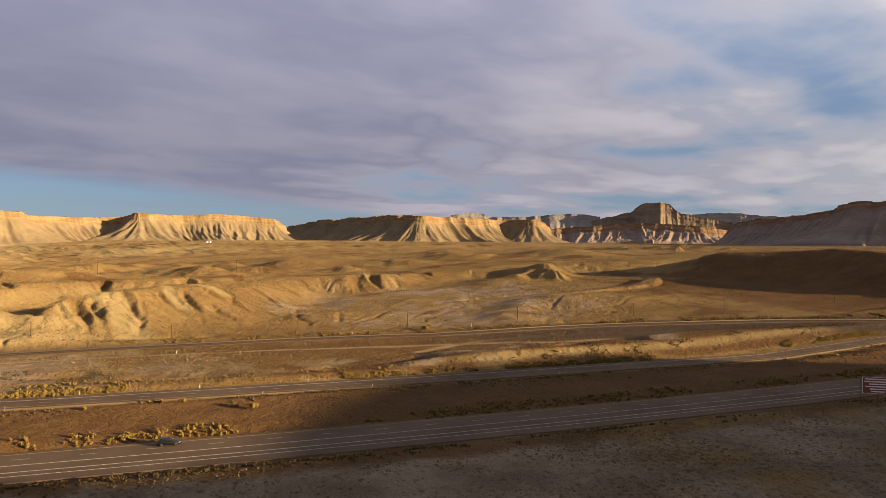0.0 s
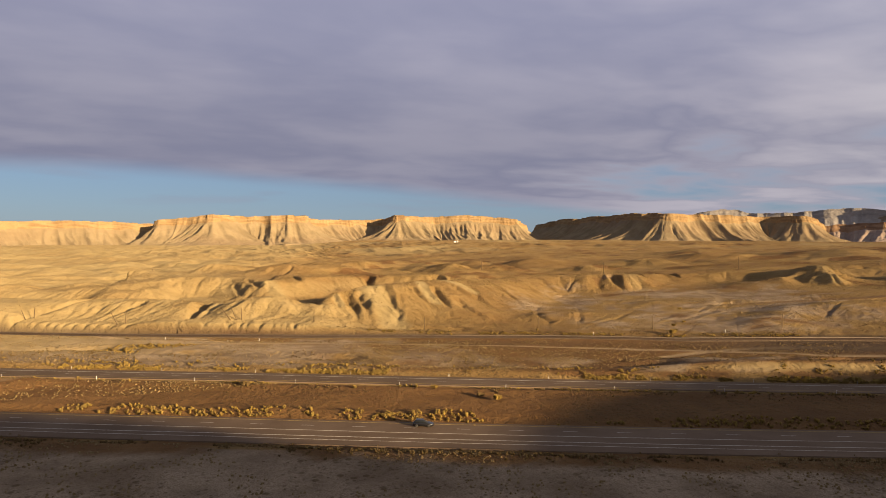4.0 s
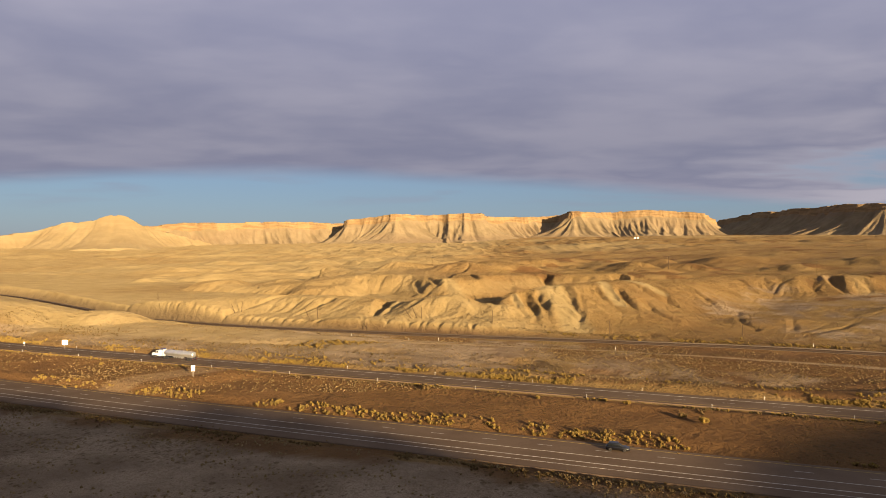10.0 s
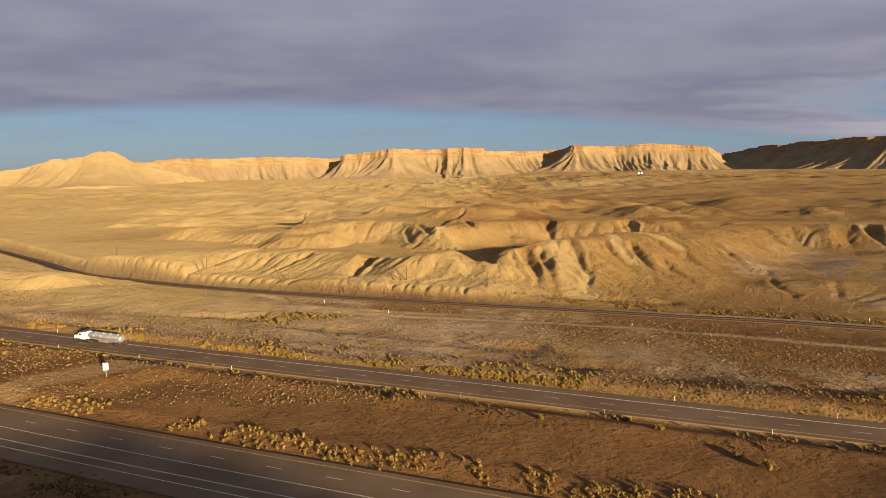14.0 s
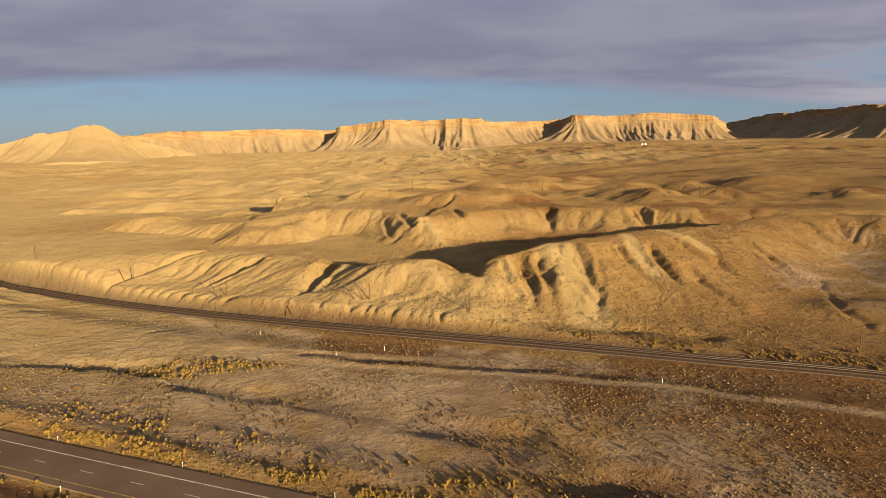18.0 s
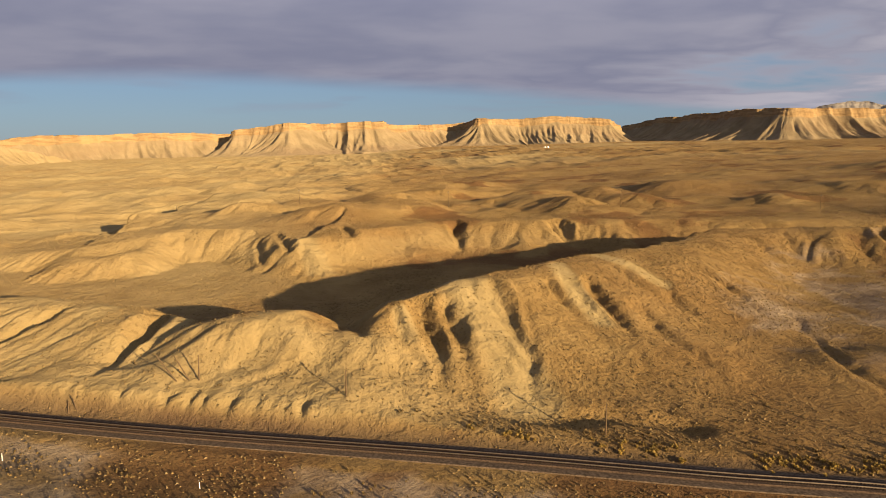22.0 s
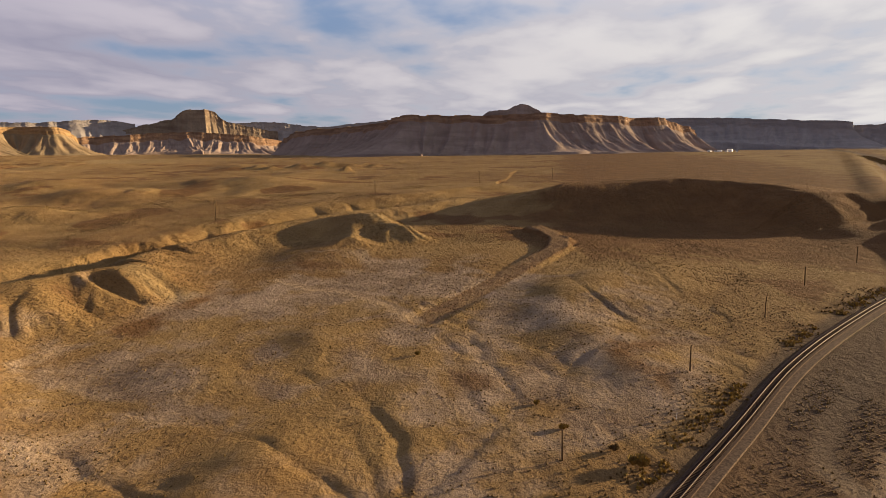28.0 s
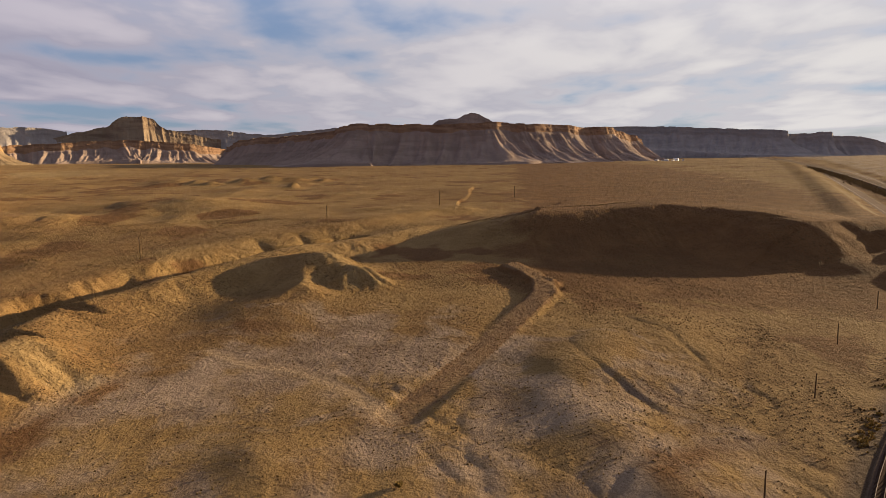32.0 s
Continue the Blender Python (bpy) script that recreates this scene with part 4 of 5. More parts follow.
mesa("hazy far mesas along the skyline", [(4223, 2619, 291), (4376, 2327, 294), (4507, 2031, 263), (4625, 1701, 295), (4679, 1521, 305), (4700, 1200, 280)], 200, 250, 0.25, 15, 6, deep=150, slope=HAZED_ROCK, rock=HAZED_ROCK, step=9.0)
mesa("long dark mesa with a sunlit rim", [(3300, 1800, 150), (3106, 1581, 182), (2989, 1334, 188), (2753, 1096, 189), (2555, 917, 207), (2561, 807, 209), (2559, 584, 203), (2566, 400, 207), (2625, 290, 205), (2680, 194, 201), (2800, 8, 195), (2880, -116, 191), (3100, -280, 150)], 150, 270, 0.2, 26, 7, slope=HAZED_SHALE, rock=RED_BED, cut=1.15)
mesa("rocky knob on top of the long mesa", [(2950, 668, 200), (2960, 636, 232), (2964, 597, 246), (2966, 540, 245), (2967, 505, 262), (2968, 478, 268), (2968, 445, 264), (2968, 428, 254), (2968, 384, 232), (2975, 350, 200)], 60, 60, 0.4, 5, 8, deep=60, category="hill", slope=HAZED_SHALE, rock=HAZED_SHALE, cut=0.3)
mesa("hazy far mesas along the skyline", [(4700, -100, 250), (4626, -429, 270), (4542, -848, 256), (4469, -1107, 235), (4375, -1376, 221), (4454, -1449, 194), (4370, -1651, 203), (4402, -1700, 176), (4398, -1827, 173), (4381, -1990, 130)], 160, 250, 0.3, 10, 9, deep=150, slope=HAZED_ROCK, rock=HAZED_ROCK, step=9.0)
mesa("smooth pale clay hill before the cliffs", [(-2300, 2200, 10), (-1804, 2386, 53), (-1606, 2533, 84), (-1487, 2550, 118), (-1393, 2572, 128), (-1317, 2592, 152), (-1268, 2618, 144), (-1218, 2665, 112), (-1152, 2784, 79), (-1050, 2950, 40)], 130, 420, 0.04, 8, 10, deep=250, category="hill", slope=HILL, rock=HILL, cut=0.3)


# ---------------------------------------------------------------- small shapes
def box(bm, size, at=(0, 0, 0), turn=(0, 0, 0), round_by=0.0):
    """Adds a box to a bmesh, its edges rounded."""
    made = bmesh.ops.create_cube(bm, size=1.0)["verts"]
    bmesh.ops.transform(bm, matrix=pose(*at, *turn) @ Matrix.Diagonal((*size, 1)), verts=made)
    if round_by:
        edges = list({e for v in made for e in v.link_edges})
        bmesh.ops.bevel(bm, geom=edges, offset=round_by, segments=2, affect="EDGES", profile=0.5)
    return bm


def tube(bm, a, b, r1, r2, sides=10):
    """Adds a tapered round bar from a to b."""
    a, b = Vector(a), Vector(b)
    made = bmesh.ops.create_cone(bm, cap_ends=True, segments=sides, radius1=r1, radius2=r2, depth=(b - a).length)["verts"]
    m = Matrix.Translation((a + b) / 2) @ (b - a).to_track_quat("Z", "Y").to_matrix().to_4x4()
    bmesh.ops.transform(bm, matrix=m, verts=made)
    return bm


WOOD = plain("weathered_wood", (0.085, 0.058, 0.036), 0.9, grain=0.3, scale=4.0)
TIE = plain("oiled_timber", (0.05, 0.033, 0.024), 0.9, grain=0.4, scale=3.0)
WHITE = plain("white_paint", (0.76, 0.75, 0.72), 0.45, grain=0.05)
BLACK = plain("black_paint", (0.012, 0.012, 0.014), 0.22, grain=0.1)
RUBBER = plain("tyre_rubber", (0.02, 0.02, 0.02), 0.85)
CHROME = plain("polished_metal", (0.72, 0.70, 0.68), 0.18, 1.0, 0.04)
TANK = plain("brushed_aluminium", (0.74, 0.73, 0.71), 0.34, 0.85, 0.06, 1.5)
GALVANISED = plain("galvanised_steel", (0.40, 0.39, 0.38), 0.5, 0.6)
BROWN = plain("brown_sign_sheet", (0.19, 0.042, 0.026), 0.6)
GLASS = plain("dark_glass", (0.015, 0.017, 0.02), 0.06)
BLUE = plain("blue_paint", (0.02, 0.03, 0.11), 0.3)
LAMP_RED = plain("red_lens", (0.35, 0.01, 0.01), 0.3)
AMBER = plain("amber_lens", (0.6, 0.2, 0.02), 0.3)
ROOF = plain("sheet_roof", (0.30, 0.29, 0.28), 0.6)


def lie(x, y, lift=0.0):
    return float(ground_z(x, y)) + lift


# ---------------------------------------------------------------- railway ties
tie_mesh = bpy.data.meshes.new("tie")
bm = box(bmesh.new(), (2.6, 0.23, 0.2))
bm.to_mesh(tie_mesh)
bm.free()
tie_mesh.materials.append(TIE)
dense = spline(RAIL, 0.53)
dense = dense[(dense[:, 0] > -200) & (dense[:, 0] < 420)]
way = np.gradient(dense, axis=0)
turns = np.degrees(np.arctan2(way[:, 1], way[:, 0])) + 90
levels = rail_bed(dense[:, 0], dense[:, 1]) + 0.53
mine = [k for k in range(len(dense)) if 172 < dense[k, 0] < 420][:300]
for k in mine:
    part("tie", tie_mesh, None, railway).matrix_basis = pose(dense[k, 0], dense[k, 1], levels[k], 0, 0, turns[k])
others, quads = [], []
for k in sorted(set(range(len(dense))) - set(mine)):
    m, base = pose(dense[k, 0], dense[k, 1], levels[k], 0, 0, turns[k]), len(others)
    others += [tuple(m @ v.co) for v in tie_mesh.vertices]
    quads += [tuple(base + i for i in f.vertices) for f in tie_mesh.polygons]
mesh = bpy.data.meshes.new("ties")
mesh.from_pydata(others, [], quads)
tagged(part("ties", mesh, TIE, railway), kind="stuff")


# ---------------------------------------------------------------- poles, posts and signs
def leaning_pole(x, y, tall, lean, turn, label):
    """A bare tapered pole, split and worn at its head."""
    bm = bmesh.new()
    tube(bm, (0, 0, -0.4), (0, 0, tall), 0.19, 0.13, 10)
    box(bm, (0.1, 0.05, 0.5), (0.1, 0, tall - 0.1))
    ob = tagged(part("telegraph_pole", bm, WOOD), label, "pole", "poles along the railway")
    ob.matrix_basis = pose(x, y, lie(x, y), 0, lean, turn)
    return ob


UPRIGHT = "bare weathered wooden pole standing beside the railway"
for x, y, tall in ((28, 323, 6.2), (80, 300, 6.6), (133, 282, 6.4), (184, 262, 6.3), (231, 231, 6.6), (284, 199, 6.8), (328, 173, 7.0), (374, 137, 7.0), (426, 98, 7.0)):
    leaning_pole(x, y, tall, random.uniform(-2, 2), random.uniform(0, 360), UPRIGHT)
LEANER = "old wooden pole leaning on the clay bank"
for x, y, tall, lean, turn in ((-13, 341, 8, 38, 160), (-10, 341, 7, -24, 20), (-7.5, 340.5, 6, 10, 90), (-70, 362, 7.5, 26, 170), (-66, 361, 6, 3, 0), (-121, 392, 7, 24, 165), (-117, 391, 6, 4, 0), (-185, 432, 7, 8, 120), (-38, 341, 3.0, 20, 100), (-36, 341, 3.4, -12, 40)):
    leaning_pole(x, y, tall, lean, turn, LEANER)


def power_pole(x, y, turn):
    thing = tagged(new("power_pole"), "tall wooden power pole with a crossarm on the desert flat", "pole", "power poles across the flat")
    thing.matrix_basis = pose(x, y, lie(x, y), 0, 0, turn)
    part("pole", tube(bmesh.new(), (0, 0, -0.5), (0, 0, 11.5), 0.2, 0.13, 10), WOOD, thing)
    arm = part("crossarm", box(bmesh.new(), (2.6, 0.14, 0.16), (0, 0.16, 10.7), (0, 0, 0), 0.02), WOOD, thing)
    for dx in (-1.2, -0.5, 0.5, 1.2):
        part("insulator", tube(bmesh.new(), (dx, 0.16, 10.78), (dx, 0.16, 11.0), 0.06, 0.04, 8), GLASS, arm)
    for side in (-1, 1):
        part("brace", tube(bmesh.new(), (side * 0.9, 0.12, 10.62), (0, 0.1, 9.8), 0.03, 0.03, 6), GALVANISED, thing)


for x, y in ((-110, 745), (-5, 690), (103, 634), (209, 579), (311, 525), (414, 469), (532, 406), (650, 343), (770, 280)):
    power_pole(x, y, 28)


def post(x, y, tall, kind, label, group):
    thing = tagged(new(kind), label, "post", group)
    thing.matrix_basis = pose(x, y, lie(x, y), random.uniform(-3, 3), random.uniform(-3, 3), random.uniform(0, 60))
    part("stake", box(bmesh.new(), (0.12, 0.06, tall), (0, 0, tall / 2 - 0.1), (0, 0, 0), 0.015), WHITE if kind == "marker_post" else GALVANISED, thing)
    part("reflector", box(bmesh.new(), (0.1, 0.02, 0.22), (0, -0.045, tall - 0.25)), WHITE if kind != "marker_post" else BLACK, thing)


for x, y in ((73.2, 266), (-41, 317), (1.4, 297), (-12, 291), (152, 262), (206, 238)):
    post(x, y, 1.7, "marker_post", "short white marker post in the dirt by the railway", "markers by the railway")
for k in range(-9, 14):
    x = 30.0 * k
    post(x, float(road_2(x)) + 8.2, 1.25, "delineator", "thin steel roadside post with a small reflector", "posts beside the road")
    post(x + 12, float(road_2(x + 12)) - 6.6, 1.25, "delineator", "thin steel roadside post with a small reflector", "posts beside the road")


def sign(x, y, wide, tall, lift, turn, mat, label, bars=0, tilt=0.0, posts=1):
    """A flat panel on posts; lines of writing that cannot be read are plain bars."""
    thing = tagged(new("road_sign"), label, "sign")
    thing.matrix_basis = pose(x, y, lie(x, y), 0, 0, turn)
    bm = box(bmesh.new(), (wide, 0.03, tall), (0, 0, 0), (0, 0, 0), 0.01)
    panel = part("panel", bm, mat, thing)
    panel.matrix_basis = pose(0, 0, lift + tall / 2, tilt, 0, 0)
    border = bmesh.new()
    for dx, dz, w, h in ((0, 0.5, 1, 0.02), (0, -0.5, 1, 0.02), (0.5, 0, 0.015, 1), (-0.5, 0, 0.015, 1)):
        box(border, (wide * w * 0.97 if w == 1 else wide * w, 0.012, tall * h * 0.95 if h == 1 else tall * h), (dx * wide * 0.96, -0.022, dz * tall * 0.95))
    part("border", border, WHITE if mat is not WHITE else BLACK, panel)
    for k in range(bars):
        w = wide * (0.82, 0.86, 0.55, 0.78, 0.5, 0.42)[k % 6]
        part("bar", box(bmesh.new(), (w, 0.012, tall * 0.062), (0, -0.022, tall * (0.36 - 0.145 * k))), WHITE, panel)
    for k in range(posts):
        dx = (k - (posts - 1) / 2) * wide * 0.55
        part("post", box(bmesh.new(), (0.12, 0.1, lift + tall * 0.9), (dx, 0.08, (lift + tall * 0.9) / 2 - 0.2), (0, 0, 0), 0.01), WOOD if posts > 1 else GALVANISED, thing)
    return thing


sign(199, 60, 7.6, 4.6, 1.9, -52, BROWN, "big brown road sign with rows of white lettering on wooden posts", 6, 0, 3)
sign(-76, 208, 1.25, 1.9, 1.7, 22, WHITE, "upright white road sign on a steel post in the median", 2)
REFLECT = plain("reflective_sheet", (0.9, 0.9, 0.88), 0.16, 0.9, 0.02)
sign(-154, 273, 1.8, 1.8, 2.0, 27.5, REFLECT, "square reflective sign flashing in the sun by the far carriageway", 0, -9.6)
sign(-176, 281, 0.8, 0.8, 1.2, 26, REFLECT, "small reflective sign by the far carriageway", 0, -4)


# ---------------------------------------------------------------- vehicles
def wheel(parent, x, y, r, wide):
    w = part("wheel", tube(bmesh.new(), (x, y - wide / 2 + 0.03, r), (x, y + wide / 2 - 0.03, r), r * 0.97, r * 0.97, 20), RUBBER, parent)
    ring = bmesh.new()
    tube(ring, (x, y - wide / 2, r), (x, y + wide / 2, r), r, r, 24)
    bmesh.ops.bevel(ring, geom=[e for e in ring.edges if abs(e.verts[0].co.y - e.verts[1].co.y) < 0.01], offset=0.04, segments=2, affect="EDGES")
    part("tyre", ring, RUBBER, w)
    side = -1 if y < 0 else 1
    rim = bmesh.new()
    tube(rim, (x, y + side * (wide / 2 - 0.02), r), (x, y + side * (wide / 2 + 0.015), r), r * 0.58, r * 0.5, 16)
    tube(rim, (x, y + side * wide / 2, r), (x, y + side * (wide / 2 + 0.06), r), r * 0.2, r * 0.16, 10)
    part("rim", rim, CHROME, w)


def loft(rings):
    """A skin over rings of places, closed at both ends."""
    bm, before = bmesh.new(), None
    for ring in rings:
        now = [bm.verts.new(p) for p in ring]
        if before:
            for k in range(len(now)):
                bm.faces.new((before[k - 1], before[k], now[k], now[k - 1]))
        else:
            bm.faces.new(now[::-1])
        before = now
    bm.faces.new(before)
    bmesh.ops.recalc_face_normals(bm, faces=bm.faces)
    for f in bm.faces:
        f.smooth = len(f.verts) == 4
    return bm


def tanker(x, y, turn):
    """A long-nosed tractor with a tank trailer; its nose points along -x."""
    t = tagged(new("tanker_truck"), "white tractor pulling a long silver tank trailer on the road", "truck")
    t.matrix_basis = pose(x, y, float(road_level(np.array(x), np.array(y))), 0, 0, turn)
    part("chassis", box(bmesh.new(), (8.6, 0.9, 0.3), (-5.6, 0, 0.85), (0, 0, 0), 0.03), BLACK, t)
    hood = bmesh.new()
    box(hood, (2.3, 1.75, 1.0), (-8.6, 0, 1.45), (0, 0, 0), 0.18)
    part("hood", hood, WHITE, t)
    cab = part("cab", box(bmesh.new(), (1.7, 2.2, 1.9), (-6.75, 0, 1.95), (0, 0, 0), 0.14), WHITE, t)
    part("windshield", box(bmesh.new(), (0.06, 1.9, 0.75), (-7.6, 0, 2.42), (0, -14, 0)), GLASS, cab)
    for side in (-1, 1):
        part("side_window", box(bmesh.new(), (0.9, 0.05, 0.62), (-6.85, side * 1.1, 2.42)), GLASS, cab)
        part("door", box(bmesh.new(), (1.1, 0.04, 1.0), (-6.85, side * 1.11, 1.6), (0, 0, 0), 0.02), WHITE, cab)
        part("mirror", box(bmesh.new(), (0.12, 0.22, 0.5), (-7.55, side * 1.32, 2.3), (0, 0, 0), 0.03), CHROME, cab)
        part("headlight", box(bmesh.new(), (0.12, 0.35, 0.25), (-9.72, side * 0.85, 1.15), (0, 0, 0), 0.04), GLASS, t)
        part("fender", box(bmesh.new(), (1.3, 0.42, 0.22), (-8.9, side * 1.02, 1.18), (0, 0, 0), 0.1), WHITE, t)
        part("fuel_tank", tube(bmesh.new(), (-6.6, side * 0.95, 0.75), (-4.9, side * 0.95, 0.75), 0.32, 0.32, 16), CHROME, t)
        part("exhaust_stack", tube(bmesh.new(), (-4.35, side * 0.95, 1.0), (-4.35, side * 0.95, 3.7), 0.09, 0.09, 10), CHROME, t)
    part("grille", box(bmesh.new(), (0.08, 1.1, 0.9), (-9.76, 0, 1.4), (0, 0, 0), 0.03), CHROME, t)
    part("bumper", box(bmesh.new(), (0.18, 2.3, 0.4), (-9.85, 0, 0.62), (0, 0, 0), 0.06), CHROME, t)
    sleeper = part("sleeper", box(bmesh.new(), (1.5, 2.2, 2.3), (-5.15, 0, 2.15), (0, 0, 0), 0.12), WHITE, t)
    part("roof_fairing", box(bmesh.new(), (2.2, 2.0, 0.5), (-5.6, 0, 3.35), (0, -12, 0), 0.16), BLUE, sleeper)
    for dx, side in ((-8.9, 1), (-8.9, -1), (-3.3, 1), (-3.3, -1), (-2.0, 1), (-2.0, -1), (8.1, 1), (8.1, -1), (9.4, 1), (9.4, -1)):
        wheel(t, dx, side * (1.05 if dx > -5 else 1.0), 0.51, 0.5 if dx > -5 else 0.32)
    rings = []
    for dx, k in ((-3.75, 0.55), (-3.6, 0.85), (-3.3, 1.0), (9.6, 1.0), (9.9, 0.85), (10.05, 0.55)):
        rings.append([(dx, 1.22 * k * math.cos(a), 2.35 + (0.0 if dx < 3 else -0.12) + 0.98 * k * math.sin(a)) for a in np.linspace(0, 2 * math.pi, 28, endpoint=False)])
    tank = part("tank", loft(rings), TANK, t)
    for dx in (-1.0, 2.0, 5.0, 8.0):
        band = bmesh.new()
        for a in np.linspace(0, 2 * math.pi, 24, endpoint=False):
            box(band, (0.1, 0.34, 0.03), (dx, 1.235 * math.cos(a), 2.33 + 0.995 * math.sin(a)), (math.degrees(a) - 90, 0, 0))
        part("band", band, TANK, tank)
        part("hatch", tube(bmesh.new(), (dx, 0, 3.25), (dx, 0, 3.5), 0.3, 0.28, 14), GALVANISED, tank)
    part("catwalk", box(bmesh.new(), (11.5, 0.5, 0.05), (3.2, 0.45, 3.3)), GALVANISED, tank)
    part("trailer_frame", box(bmesh.new(), (12.4, 1.0, 0.22), (3.3, 0, 1.28), (0, 0, 0), 0.03), GALVANISED, t)
    for dx in (1.6, 2.4, 3.2, 4.0, 4.8):
        part("valve", tube(bmesh.new(), (dx, -1.0, 0.75), (dx, -1.0, 1.25), 0.1, 0.1, 10), GALVANISED, t)
    part("pipe_rack", box(bmesh.new(), (5.2, 0.25, 0.22), (3.4, -1.05, 1.15), (0, 0, 0), 0.04), GALVANISED, t)
    part("rear_bumper", box(bmesh.new(), (0.15, 2.3, 0.3), (10.05, 0, 0.75), (0, 0, 0), 0.03), CHROME, t)
    for side in (-1, 1):
        part("tail_light", box(bmesh.new(), (0.06, 0.3, 0.14), (10.14, side * 0.85, 0.8)), LAMP_RED, t)
        part("trailer_fender", box(bmesh.new(), (2.7, 0.5, 0.06), (8.75, side * 1.02, 1.12), (0, 0, 0), 0.02), CHROME, t)
    return t


def dark_car(x, y, turn):
    """A dark estate car; its nose points along +x."""
    c = tagged(new("car"), "black estate car driving on the near carriageway", "car")
    c.matrix_basis = pose(x, y, float(road_level(np.array(x), np.array(y))), 0, 0, turn)

    def ring(dx, w, lo, hi, top):
        return [(dx, -w, lo), (dx, -w, hi), (dx, -w * top, hi + 0.02), (dx, w * top, hi + 0.02), (dx, w, hi), (dx, w, lo)]

    part("body", loft([ring(-2.38, 0.78, 0.45, 0.8, 0.9), ring(-2.25, 0.9, 0.3, 0.98, 0.92), ring(0.9, 0.92, 0.26, 1.0, 0.92), ring(2.1, 0.88, 0.3, 0.85, 0.9), ring(2.36, 0.72, 0.42, 0.66, 0.85)]), BLACK, c)
    cabin = part("cabin", loft([[(-2.2, -0.8, 0.96), (-2.2, 0.8, 0.96), (-2.1, 0.7, 1.1), (-2.1, -0.7, 1.1)], [(-1.7, -0.82, 0.98), (-1.7, 0.82, 0.98), (-1.7, 0.62, 1.62), (-1.7, -0.62, 1.62)], [(0.3, -0.84, 1.0), (0.3, 0.84, 1.0), (0.1, 0.64, 1.62), (0.1, -0.64, 1.62)], [(1.2, -0.8, 0.96), (1.2, 0.8, 0.96), (1.1, 0.7, 1.02), (1.1, -0.7, 1.02)]]), GLASS, c)
    part("roof_panel", box(bmesh.new(), (1.9, 1.26, 0.05), (-0.8, 0, 1.63), (0, 0, 0), 0.02), BLACK, cabin)
    for dx in (-1.42, 1.42):
        for side in (-1, 1):
            wheel(c, dx, side * 0.82, 0.34, 0.22)
    for side in (-1, 1):
        part("headlight", box(bmesh.new(), (0.08, 0.34, 0.14), (2.3, side * 0.6, 0.68), (0, 0, 0), 0.03), CHROME, c)
        part("tail_light", box(bmesh.new(), (0.06, 0.3, 0.16), (-2.36, side * 0.6, 0.8), (0, 0, 0), 0.02), LAMP_RED, c)
        part("wing_mirror", box(bmesh.new(), (0.12, 0.18, 0.12), (0.75, side * 1.0, 1.05), (0, 0, 0), 0.03), BLACK, c)
    part("bumper", box(bmesh.new(), (0.2, 1.5, 0.18), (2.34, 0, 0.42), (0, 0, 0), 0.05), BLACK, c)


tanker(-98.0, float(road_2(-98.0)) + 1.9, -22.4)
dark_car(38, float(road_1(38)) + 12.7, -19.9)


# ---------------------------------------------------------------- far buildings
def shed(x, y, wide, deep, tall, turn, label, sink=0.3):
    thing = tagged(new("house"), label, "house", "buildings on the far flat")
    thing.matrix_basis = pose(x, y, lie(x, y), 0, 0, turn)
    walls = part("wall", box(bmesh.new(), (wide, deep, tall + sink), (0, 0, (tall - sink) / 2)), WHITE, thing)
    roof = loft([[(-wide / 2 - 0.3, -deep / 2 - 0.4, tall), (-wide / 2 - 0.3, 0, tall + deep * 0.22), (-wide / 2 - 0.3, deep / 2 + 0.4, tall)], [(wide / 2 + 0.3, -deep / 2 - 0.4, tall), (wide / 2 + 0.3, 0, tall + deep * 0.22), (wide / 2 + 0.3, deep / 2 + 0.4, tall)]])
    part("roof", roof, ROOF if wide < 14 else WHITE, thing)
    for side in (-1, 1):
        part("door", box(bmesh.new(), (0.06, 1.2, 2.1), (side * wide / 2, 0, 1.05)), WOOD, walls)
        for k in range(2):
            part("window", box(bmesh.new(), (1.4, 0.06, 1.1), ((k - 0.5) * wide * 0.5, side * deep / 2, tall * 0.55)), GLASS, walls)


for x, y, w, d, h in ((2685, -262, 14, 8, 4), (2690, -285, 10, 7, 3.5), (2700, -302, 16, 9, 5), (2680, -322, 9, 7, 3.5), (2705, -340, 18, 12, 7), (2690, -362, 12, 8, 4), (2720, -275, 8, 6, 3)):
    shed(x, y, w, d, h, random.uniform(0, 180), "small white building on the far desert flat")
for x, y in ((718, 2315), (731, 2322)):
    shed(x, y, 6, 5, 5, 20, "square white hut before the cliffs")


# ---------------------------------------------------------------- scrub
def leaf_look(tones, rough=0.9):
    def build(n, bsdf):
        geo = n.add("ShaderNodeNewGeometry")
        at = geo.outputs["Position"]
        a, b, c = tones
        tone = n.mix(n.step(n.noise(at, 0.12, 3), 0.35, 0.65), a, b)
        tone = n.mix(n.math("MULTIPLY", geo.outputs["Random Per Island"], 0.6), tone, c)
        n.put(bsdf.inputs["Base Color"], tone)
        bsdf.inputs["Roughness"].default_value = rough
        bsdf.inputs["Specular IOR Level"].default_value = 0.05
    return material("scrub_leaves", build)


YELLOW = leaf_look(((0.29, 0.195, 0.05), (0.22, 0.15, 0.048), (0.13, 0.09, 0.036)))
OLIVE = leaf_look(((0.14, 0.095, 0.045), (0.17, 0.115, 0.05), (0.085, 0.058, 0.028)))
DRY = leaf_look(((0.19, 0.13, 0.058), (0.15, 0.1, 0.044), (0.11, 0.076, 0.034)))
